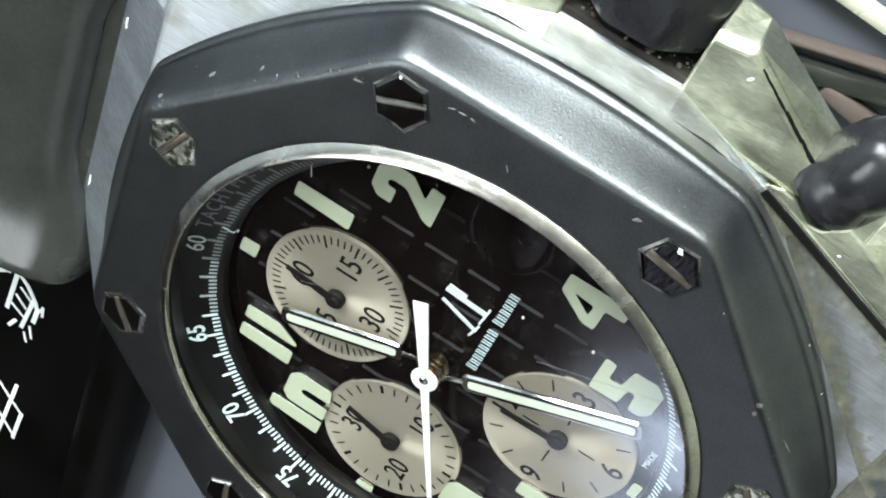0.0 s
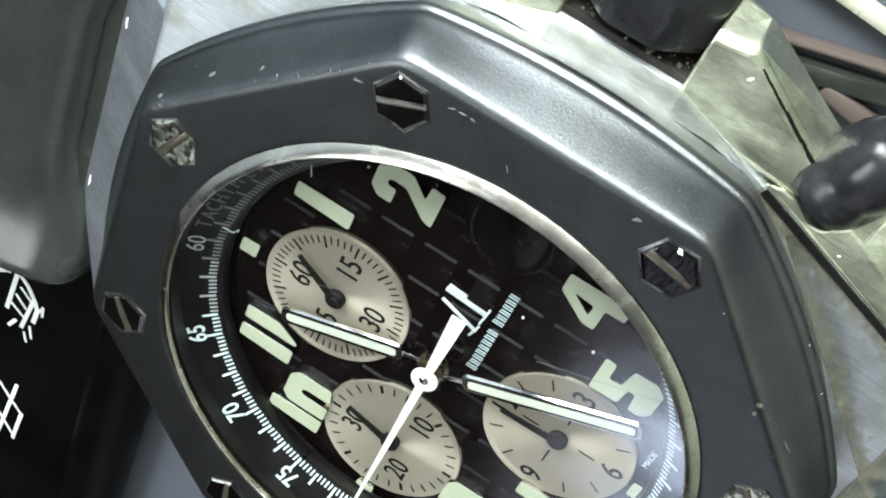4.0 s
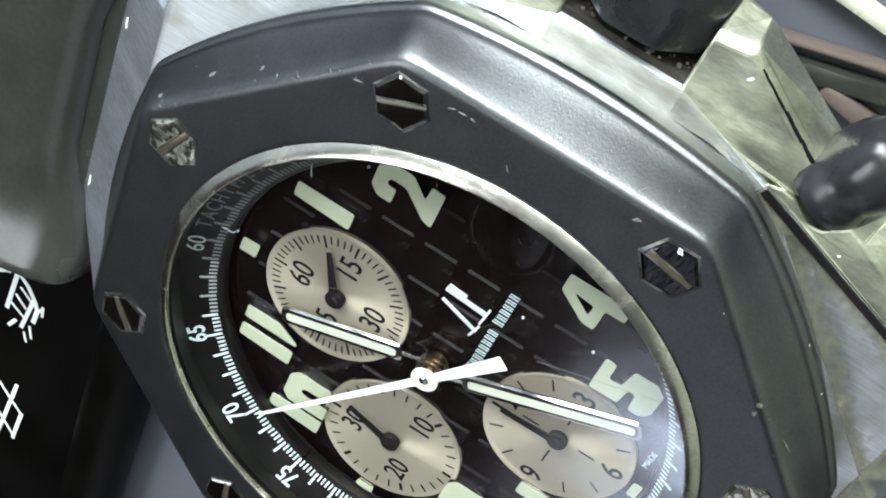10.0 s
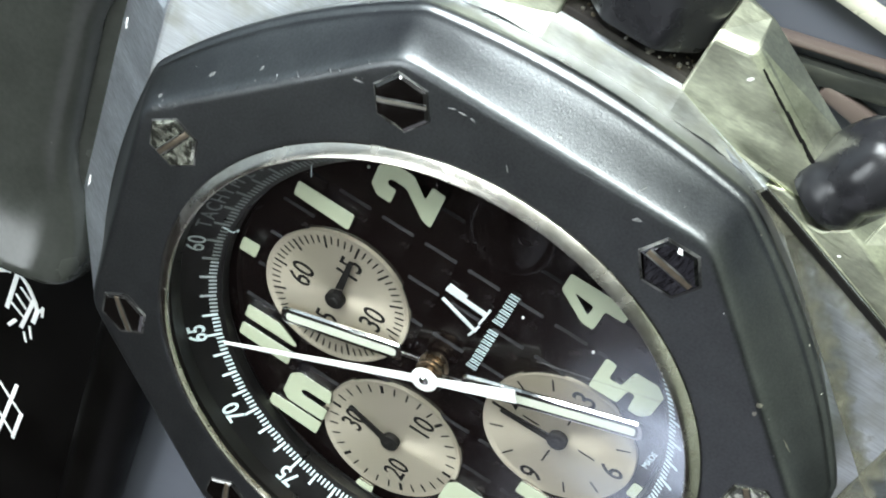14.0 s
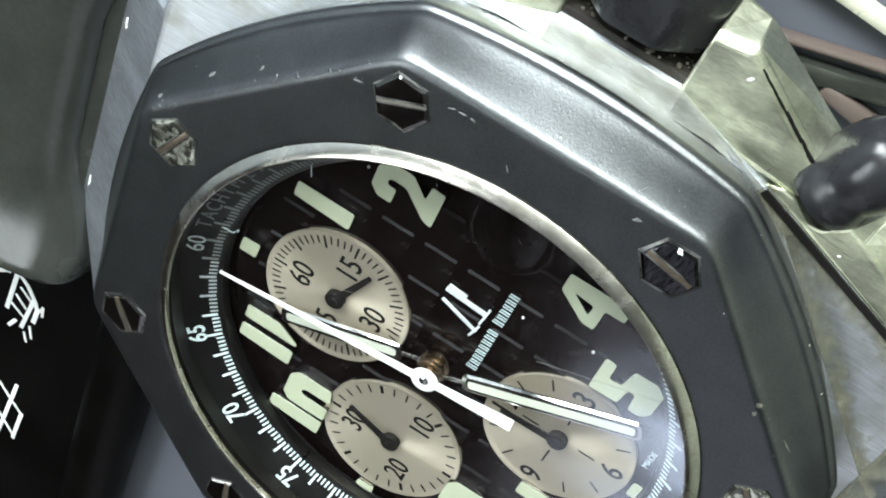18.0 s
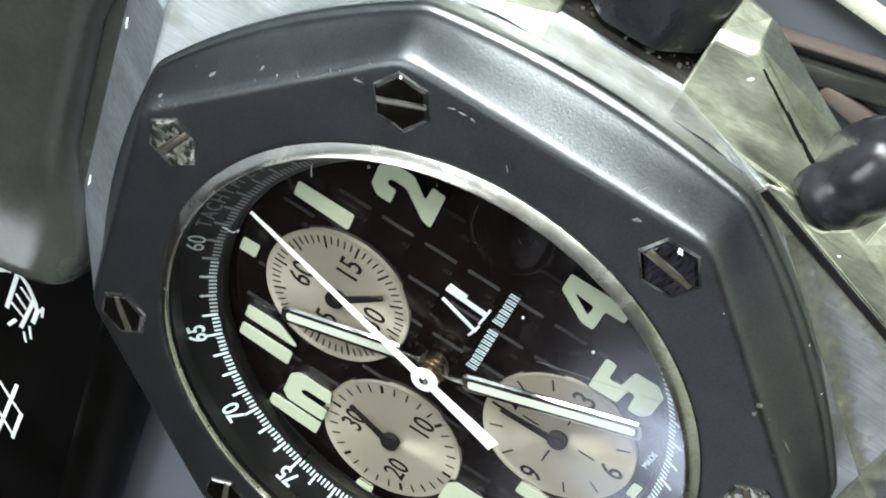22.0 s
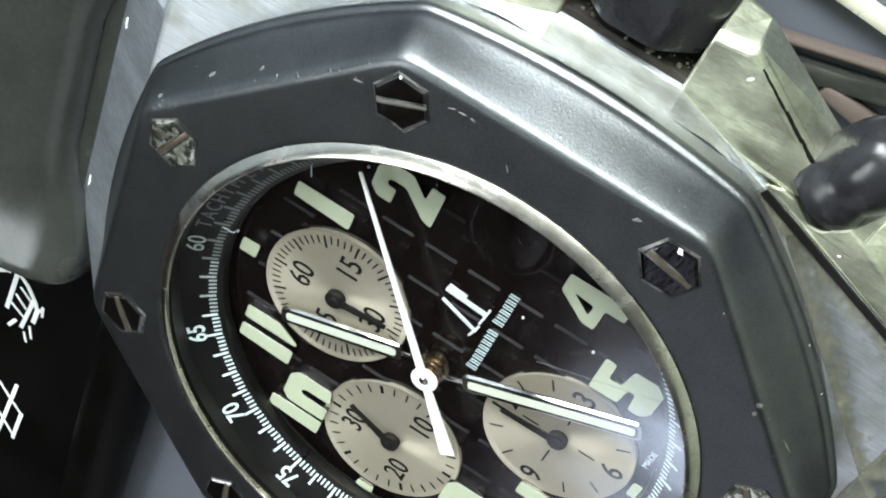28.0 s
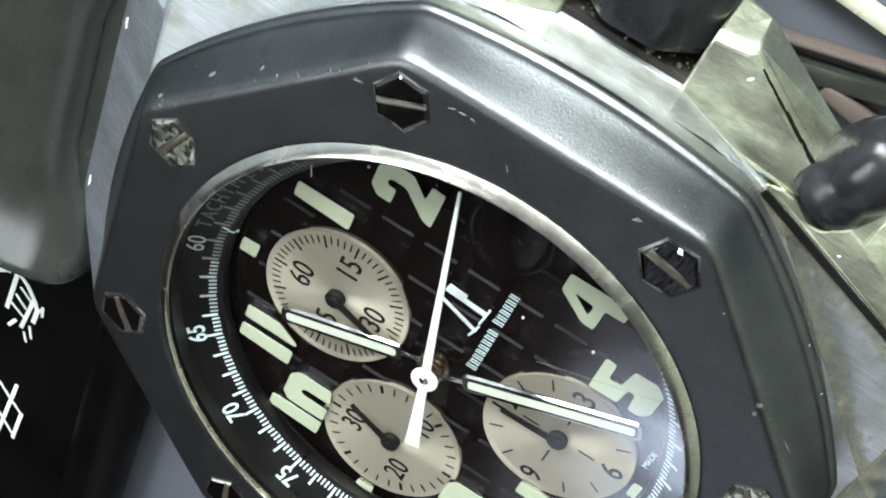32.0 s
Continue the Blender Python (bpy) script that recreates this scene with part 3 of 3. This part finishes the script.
def sweep():
    z0, z1 = 1.6, 1.72
    blade = [(-0.08, 12.4), (0.08, 12.4), (0.24, 0.8), (0.24, -0.6), (0.42, -5.1), (-0.42, -5.1), (-0.24, -0.6), (-0.24, 0.8)]
    hand = part("chronograph_hand", prism([(blade, z1), (blade, z0)], 0.015, 1), WHITE, watch, "white central chronograph seconds hand")
    part("hub", lathe([(0.3, z1 + 0.03), (0.7, z1 + 0.02), (0.75, z1 - 0.02), (0.75, z0)], 48, True), WHITE, hand)
    part("pivot", lathe([(0.01, z1 + 0.1), (0.2, z1 + 0.09), (0.27, z1 + 0.04), (0.27, z1)], 24), POLISHED, hand)
    return hand


chrono_hand = sweep()
part("arbor", lathe([(0.55, -0.1), (0.55, 0.4), (0.85, 0.4), (0.85, 0.55), (0.6, 0.6), (0.6, 0.85), (0.8, 0.9), (0.8, 1.05), (0.4, 1.1), (0.4, 1.6)], 32), BRASS, watch, "stacked brass and steel pinion")


# ---- crown, pushers, guards ----
def guards():
    for s in (-1, 1):
        top = [(20.65, -3.05, -1.6), (23.6, -3.05, -1.42), (23.85, -4.75, -1.5), (20.4, -9.6, -1.9), (18.85, -10.0, -2.0), (19.0, -7.7, -1.8), (19.6, -4.4, -1.7)]
        mid = [(20.65, -3.05, -2.0), (23.95, -3.08, -1.66), (24.15, -4.95, -1.8), (20.75, -9.75, -2.2), (18.8, -10.1, -2.3), (18.95, -7.7, -2.2), (19.55, -4.4, -2.1)]
        low = [(20.7, -3.2), (25.1, -3.2), (24.75, -4.85), (21.7, -10.2), (18.7, -10.1), (19.1, -7.7), (19.8, -4.4)]
        inn = [(19.5, -3.6), (20.6, -3.6), (20.4, -4.8), (18.4, -9.4), (17.6, -9.2), (18.0, -7.0), (19.0, -5.0)]
        f = lambda pts: [(q[0], q[1] * -s, *q[2:]) for q in pts]
        part("crown_guard", prism([(f(top), -1.3), (f(mid), -2), (f(low), -3.6), (f(inn), -8.5)], 0.15), PATINA, watch, "worn steel crown guard", smooth=0)
    top = [(18.75, -8.3, -1.72), (18.98, -9.2, -1.76), (18.85, -9.9, -1.8), (18.1, -10.9, -1.8), (18.15, -11.55, -1.8), (18.95, -12.5, -1.9), (18.6, -13.3, -1.88), (17.6, -15.2, -1.88), (16.6, -19.0, -1.9), (14.75, -18.6, -1.75)]
    low = [(18.6, -8.3), (19.0, -9.3), (18.9, -10.0), (18.0, -10.9), (18.05, -11.7), (19.3, -12.9), (19.6, -13.8), (19.2, -16.0), (17.6, -20.0), (14.6, -18.9)]
    part("pusher_guard", prism([(top, -1.9), (low, -3.6), ([(x - 2.2, y * 0.94) for x, y in low], -8.5)], 0.12), PATINA, watch, "worn steel pusher guard", smooth=0)


guards()


def crown():
    prof = [(2.2, 0), (2.6, 0.05), (3.1, 0.3), (3.3, 0.8), (3.3, 4.2), (3.0, 4.9), (2.2, 5.2)]
    part("crown", loft([octagon(r * 0.96, z, 96, 30) for r, z in prof], True, True), CAP, watch, "black rubber-coated crown", at=mm(21.9, 0, -3.6, 0, 90, 0))
    # recess and wall: dirt plus shade held in the dark colour
    part("crown_recess", box(18.0, 22.3, -3.3, 3.3, -8, -4.6, 0.1), SHADED_GRIME, watch, "grimy recess behind the crown, its shade put into the colour")
    part("recess_wall", box(20.3, 21.2, -3.25, 3.25, -8, -1.85, 0.08), SHADED_GRIME, watch, "grimy wall of the crown recess, its shade put into the colour", smooth=0)
    prof = [(1.5, -0.95), (2.0, -0.75), (2.25, -0.3), (2.3, 0.1), (2.22, 0.45), (2.14, 0.75), (2.18, 1.05), (2.3, 1.45), (2.36, 2.0), (2.3, 2.7), (2.12, 3.3), (1.75, 3.8), (1.15, 4.08), (0.45, 4.16)]
    part("pusher", loft([octagon(r * 0.89, z, 64, 6) for r, z in prof], True, True), CAP, watch, "black rubber-capped chronograph pusher", at=mm(19.7, -10.9, -2.85, 0, 90, -23))


crown()


def strap():
    half = [(25.95, -9.2), (25.9, -5.0), (25.95, -4.2), (26.1, -3.5), (26.45, -2.95), (27.0, -2.6), (27.8, -2.38), (29, -2.26), (31, -2.22), (34, -2.25), (38, -2.5), (43, -4.8), (49, -7.8), (60, -9.6), (90, -9.6)]
    edge = ((0, -1.4), (0, 1.0), (0.1, 1.4), (0.35, 1.65), (0.7, 1.7), (1.2, 1.52), (2.0, 1.15), (3.0, 0.75), (4.2, 0.4), (5.5, 0.16), (7.0, 0.04), (9.5, 0.0))
    for s in (1, -1):
        rings = []
        for y, z in half:
            w = 14.4 + 0.25 * min(y - 25.9, 5)
            sec = []
            for x, dz in [(-w + a, b) for a, b in edge] + [(0, 0)] + [(w - a, b) for a, b in reversed(edge)]:
                k = min(1.0, max(0.0, (abs(x) - 5.0) / 8))
                cut = 2.5 * k * k * (3 - 2 * k) * max(0.0, 1 - (y - 25.9) / 9)      # the ends wrap round the case's corners
                sec.append((x, s * (y - 1.2 - cut), z + dz))
            rings.append(sec)
        part("strap", loft(rings, True, True), RUBBER, watch, "glossy black rubber strap")


strap()


def beam(name, p, q, w, h, mat, label):
    """A thin bar between two points."""
    p, q = Vector(p), Vector(q)
    l = (q - p).length
    m = Matrix.Translation((p + q) / 2 * MM) @ (q - p).to_track_quat("X", "Z").to_matrix().to_4x4()
    return part(name, box(-l / 2, l / 2, -w / 2, w / 2, -h / 2, h / 2), mat, watch, label, at=m, smooth=0)


def seams():
    beam("seam", (18.55, -8.5, -1.56), (16.34, -14.2, -1.56), 0.34, 0.16, INK, "black seam beside the pusher guard")
    beam("seam", (16.34, -14.2, -1.56), (14.69, -18.6, -1.56), 0.34, 0.16, INK, "black seam beside the pusher guard")
    rng = random.Random(21)
    a, b = Vector((23.5, -5.5, -1.66)), Vector((20.6, -9.68, -2.04))
    for k in range(14):
        p, q = a.lerp(b, k / 14), a.lerp(b, (k + rng.uniform(1.1, 1.8)) / 14)
        side = Vector((0.8, -0.6, 0)) * rng.uniform(-0.02, 0.03)
        beam("seam", p + side, q + side, rng.uniform(0.06, 0.13) * (0.6 + k / 14), 0.09 + 0.002 * k, INK, "dirty edge of the crown guard")
    beam("crystal_scratch", (7.5, -4.2, 3.652), (9.55, -9.95, 3.652), 0.025, 0.01, SCRATCH, "fine scratch on the crystal")
    beam("crystal_scratch", (3.57, 7.38, 3.652), (5.84, 2.88, 3.652), 0.02, 0.01, PALE_STEEL, "fine scratch on the crystal")
    for x, y, z, r in ((21.25, 2.3, -2.2, 0.16), (21.3, 2.0, -2.5, 0.09), (21.25, -0.4, -2.5, 0.09), (21.3, -2.5, -2.2, 0.2), (21.35, -2.75, -2.6, 0.12), (21.3, -2.1, -2.7, 0.08)):
        part("crumb", lathe([(r * 0.2, r * 0.7), (r * 0.6, r * 0.4), (r * 0.7, 0)], 5, True), PALE_STEEL, watch, "pale crumb of dirt in the crown recess", at=mm(x, y, z, 0, 60, 0))
    rng = random.Random(11)
    for k in range(44):
        r = rng.uniform(0.05, 0.16)
        lump = lathe([(r * 0.25, r * 0.6), (r * 0.7, r * 0.4), (r, 0)], 6, True)
        for v in lump.verts:
            v.co *= rng.uniform(0.7, 1.3)
        y, z = rng.uniform(-3.1, 3.1), rng.uniform(-3.6, -1.95)
        part("crumb", lump, rng.choice((PALE_STEEL, FILM_DIRT, FILM_DIRT, FILM_DIRT)), watch, "crumb of dirt in the crown recess", at=mm(21.22, y, z, 0, 80, rng.uniform(-30, 30)))
    beam("fibre", (8.1, 9.98, 1.1), (7.43, 9.76, 1.1), 0.04, 0.03, PRINT, "fine white fibre on the dial's edge")
    beam("fibre", (1.22, 13.1, 1.32), (1.03, 12.55, 1.1), 0.05, 0.03, PRINT, "fine white fibre on the dial's edge")
    beam("fibre", (1.03, 12.55, 1.1), (1.46, 12.25, 1.1), 0.05, 0.03, PRINT, "fine white fibre on the dial's edge")
    for x, y in ((9.0, 7.58), (-10.4, 6.0), (5.95, -2.6), (6.5, -6.4)):
        part("dust_speck", lathe([(0.02, 0.1), (0.07, 0.06), (0.08, 0.0)], 10, True), WHITE, watch, "white dust speck on the dial", at=mm(x, y, 0.0))


seams()


def grime_film(x0, y0, x1, y1, z):
    """A thin film of dried dirt along a line on the case, thinning out sideways."""
    a, b = Vector((x0, y0, z)), Vector((x1, y1, z))
    l = (b - a).length
    m = Matrix.Translation(a * MM) @ Matrix.Rotation(math.atan2((b - a).y, (b - a).x), 4, "Z")
    part("grime_film", box(0, l, 0, 1.5, -0.01, 0.01), FILM, watch, "olive film of dried dirt on the case", at=m, smooth=0)


grime_film(17.1, -10.4, 6.0, -21.9, -1.58)
grime_film(14.55, -18.6, 18.4, -8.3, -1.58)
grime_film(18.35, -8.2, 17.0, -10.6, -1.574)
grime_film(14.0, -20.3, 4.0, -20.45, -1.57)


def nicks():
    """Chips, scratches and two painted glints: place, facing, length, width, turn, finish."""
    rng = random.Random(5)
    skins = []
    for ob in watch.children:
        if ob.name.split(".")[0] in ("bezel", "case", "crown_guard", "pusher_guard", "screw", "crystal_ring"):
            place = ob.matrix_basis
            skins.append(BVHTree.FromPolygons([(place @ v.co) / MM for v in ob.data.vertices], [tuple(f.vertices) for f in ob.data.polygons]))
    worn = [
            ((17.24, 4.61, 3.42), (0, 0, 1), 0.7, 0.16, -62, SCRATCH), ((17.3, 4.1, 3.42), (0, 0, 1), 0.6, 0.18, -80, SCRATCH), ((17.3, 3.6, 3.42), (0, 0, 1), 0.5, 0.16, -95, SCRATCH),
            ((15.87, 8.83, 3.42), (0, 0, 1), 0.8, 0.16, -78, SCRATCH), ((17.16, 9.72, 0.56), (0.66, 0.65, 0.37), 0.9, 0.2, 20, SCRATCH),
            ((17.36, -4.41, 3.42), (0, 0, 1), 0.7, 0.28, -60, SCRATCH), ((18.45, -3.93, 2.84), (0.93, 0, 0.36), 0.6, 0.14, 60, SCRATCH)]
    worn += [
            ((16.03, 1.35, 3.42), (0, 0, 1), 0.6, 0.14, 30, SCRATCH), ((12.2, -13.34, 3.3), (0.29, -0.29, 0.91), 0.42, 0.35, 0, PALE_STEEL), ((11.7, -13.38, 3.4), (0.08, -0.08, 0.99), 0.38, 0.3, 0, PALE_STEEL),
            ((10.59, -15.49, 2.85), (0.63, -0.63, 0.46), 1.3, 0.14, 10, PALE_STEEL), ((13.37, -13.67, -0.03), (0.71, -0.71, 0), 0.4, 0.35, 0, PALE_STEEL), ((16.66, -10.15, 0.72), (0.69, -0.69, 0.23), 0.35, 0.3, 0, PALE_STEEL),
            ((18.47, 0.13, 2.82), (0.89, 0, 0.46), 0.4, 0.3, 0, SCRATCH), ((19.05, -7.23, 0.23), (0.99, -0.11, 0.08), 0.6, 0.4, 0, SCRATCH)]
    worn += [
            ((10.8, 15.46, 2.35), (0.69, 0.69, 0.23), 0.6, 0.4, 10, SCRATCH), ((8.39, 17.6, 2.94), (0.6, 0.65, 0.46), 0.5, 0.3, 0, SCRATCH), ((12.9, 13.2, 2.6), (0.69, 0.69, 0.23), 0.5, 0.25, 70, SCRATCH),
            # the first white mark paints the glare on the 112.5 screw
            ((17.3, -6.59, 3.5), (0, 0, 1), 0.6, 0.3, -50, WHITE), ((17.27, 7.15, 3.47), (0, 0, 1), 0.2, 0.18, 0, WHITE),
            ((5.3, 23.5, -3.75), (0, 0.46, 0.89), 1.5, 0.4, 4, WHITE), ((-0.5, 24.1, -4.1), (0, 0.46, 0.89), 4.2, 0.5, 4, WHITE), ((-6.9, 23.5, -3.8), (0, 0.46, 0.89), 1.5, 0.45, 4, WHITE)]
    worn += [
            ((22.85, -5.3, -1.5), (0.29, -0.26, 0.92), 0.45, 0.38, 0, WHITE), ((22.05, -6.85, -1.72), (0.47, -0.37, 0.8), 0.22, 0.16, 0, PALE_STEEL), ((19.36, -8.18, -1.72), (0, -0.09, 1), 0.4, 0.2, 20, PALE_STEEL),
            # the white mark here paints the glint on the rim below the pusher
            ((17.5, -12.83, -1.9), (0, 0, 1), 0.3, 0.18, 40, WHITE), ((13.09, -15.11, -1.6), (0, 0, 1), 0.2, 0.12, 0, PALE_STEEL), ((14.61, -13.71, -1.6), (0, 0, 1), 0.25, 0.1, 30, PALE_STEEL)]
    for k in range(42):
        az, d, z = rng.choice(((rng.uniform(24, 158), 19.2, rng.uniform(1.4, 2.8)), (rng.uniform(24, 158), 20.1, 0.7), (rng.uniform(24, 158), 18.3, 3.25), (rng.uniform(24, 158), 20.05, 0.75)))
        x, y = polar(d, az)
        worn.append(((x, y, z), (x / d, y / d, 0.6), rng.uniform(0.06, 0.22), rng.uniform(0.04, 0.1), rng.uniform(0, 180), rng.choice((SCRATCH, SCRATCH, SCRATCH, PALE_STEEL))))
    for k in range(34):
        az = rng.uniform(24, 66)
        x, y = polar(rng.gauss(18.2, 0.12) / math.cos(math.radians(az - 45)) ** 0.8, az)
        worn.append(((x, y, 3.3), (x / 19, y / 19, 0.8), rng.uniform(0.15, 0.6), rng.uniform(0.05, 0.13), rng.uniform(0, 180), SCUFF))
    for at, facing, l, w, turn, mat in worn:
        bm = bmesh.new()
        n = 12
        rim = [bm.verts.new((l / 2 * math.cos(2 * math.pi * k / n) * rng.uniform(0.6, 1.1), w / 2 * math.sin(2 * math.pi * k / n) * rng.uniform(0.5, 1.2), -0.01)) for k in range(n)]
        mid = bm.verts.new((0, 0, 0.03))
        for k in range(n):
            bm.faces.new((rim[k], rim[(k + 1) % n], mid))
        near, out = min((skin.find_nearest(Vector(at))[:2] for skin in skins), key=lambda q: (q[0] - Vector(at)).length)
        at, facing = (near, out if out.dot(Vector(facing)) > 0 else -out) if (near - Vector(at)).length < 1.7 else (at, facing)
        m = Matrix.Translation(Vector(at) * MM) @ Vector(facing).to_track_quat("Z", "Y").to_matrix().to_4x4() @ pose(0, 0, 0, 0, 0, turn)
        part("nick", bm, mat, watch, "bare nick in the finish, with painted glints among them", at=m)


nicks()


# ---- loose things on the desk ----
def board():
    b = new("black_board")
    b.location = (0, 0, DESK)
    tagged(b, "glossy black board with white glyphs on the desk", "board")
    part("panel", box(-95, -15.5, 19.4, 85, 0, 1.2, 0.3), BOARD, b)
    # added roll, shaped to give the soft reflected streak along the board
    part("rim", lathe([(0.3, 39), (1.6, 38.4), (2.3, 37), (2.5, 35), (2.5, -30)], 40, True, True), BOARD, b, "soft rounded black roll added to the board for a reflected streak", at=mm(-54, 19.4, 2.5, 0, 90, 1))
    rows = ((-26.8, 30.58, -27.64, 29.53, .36), (-27.64, 29.53, -28.78, 28.73, .36), (-28.78, 28.73, -29.64, 28.39, .36), (-26.8, 30.58, -31.36, 30.94, .4), (-28.17, 30.17, -29.05, 29.05, .2),
            (-29.2, 30.42, -30.19, 29.34, .2), (-30.43, 30.66, -31.21, 29.39, .2), (-28.67, 28.85, -32.53, 29.45, .36), (-29.64, 28.39, -31.18, 28.55, .4), (-29.64, 28.39, -29.13, 27.95, .32))
    rows += ((-28.83, 28.0, -29.93, 27.92, .24), (-33.12, 30.53, -32.02, 30.0, .32), (-33.81, 28.77, -32.83, 29.13, .2), (-33.05, 28.41, -31.79, 28.77, .2))
    rows += ((-39.55, 28.76, -47.1, 29.59, .36), (-42.7, 27.83, -46.64, 28.15, .36), (-40.36, 30.48, -42.92, 27.79, .2), (-43.88, 30.27, -46.31, 28.08, .2))
    rows += ((-26.21, 32.7, -26.66, 31.52, .4), (-27.93, 32.26, -27.17, 31.34, .32), (-26.43, 31.55, -27.37, 31.26, .28))
    for i, (x0, y0, x1, y1, w) in enumerate(rows):
        l = math.hypot(x1 - x0, y1 - y0)
        part("glyph_bar", box(-l / 2, l / 2, -w / 2, w / 2, 0, 0.06 + 0.002 * i, 0.01), WHITE, b, at=mm((x0 + x1) / 2, (y0 + y1) / 2, 1.2, 0, 0, math.degrees(math.atan2(y1 - y0, x1 - x0))))


board()


def sticks():
    for name, mat, x, y, l, w, turn, label, cat in (
            ("wooden_stick", TAN, 21.3, -8.2, 8, 0.5, -75, "tan wooden stick lying on the desk", "stick"),
            ("wooden_stick", TAN, 19.2, -10.8, 4, 1.0, -100, "short tan wooden stick lying on the desk", "stick"),
            ("black_cable", RUBBER, 20.2, -9.2, 9, 1.1, -75, "short black rubber cable lying on the desk", "cable"),
            ("metal_rod", CREAM, 23.9, -9.0, 8, 0.9, -95, "cream metal rod lying on the desk", "rod")):
        ob = part(name, box(-l / 2, l / 2, -w / 2, w / 2, 0, 1.0, 0.3), mat, at=Matrix.Translation((0, 0, DESK)) @ mm(x, y, 0.0, 0, 0, turn))
        tagged(ob, label, cat)


sticks()


# ---- movement ----
def turn_rows(cx, cy, rows):
    """Rows of seconds and degrees clockwise from twelve."""
    return [(t, mm(cx, cy, 0, 0, 0, -a)) for t, a in rows]


def motions():
    ticks = [0, 2, 4, 6, 8, 10, 12, 14, 16, 18, 20, 22, 24, 26, 28, 30, 32]
    walk(chrono_hand, turn_rows(0, 0, [(t, -113.8 + 5.95 * t) for t in ticks]))
    walk(seconds_hand, turn_rows(*SUBS["seconds"], [(t, 5.5 + 6.0 * t) for t in ticks]))
    walk(minute_counter_hand, turn_rows(*SUBS["minutes"], [(0, 14.6), (32, 20.2)]))
    walk(hour_counter_hand, turn_rows(*SUBS["hours"], [(0, -3.1), (32, -3.0)]))
    walk(hour_hand, turn_rows(0, 0, [(0, -19.9), (32, -19.6)]))
    walk(minute_hand, turn_rows(0, 0, [(0, 156.4), (32, 156.6)]))


motions()
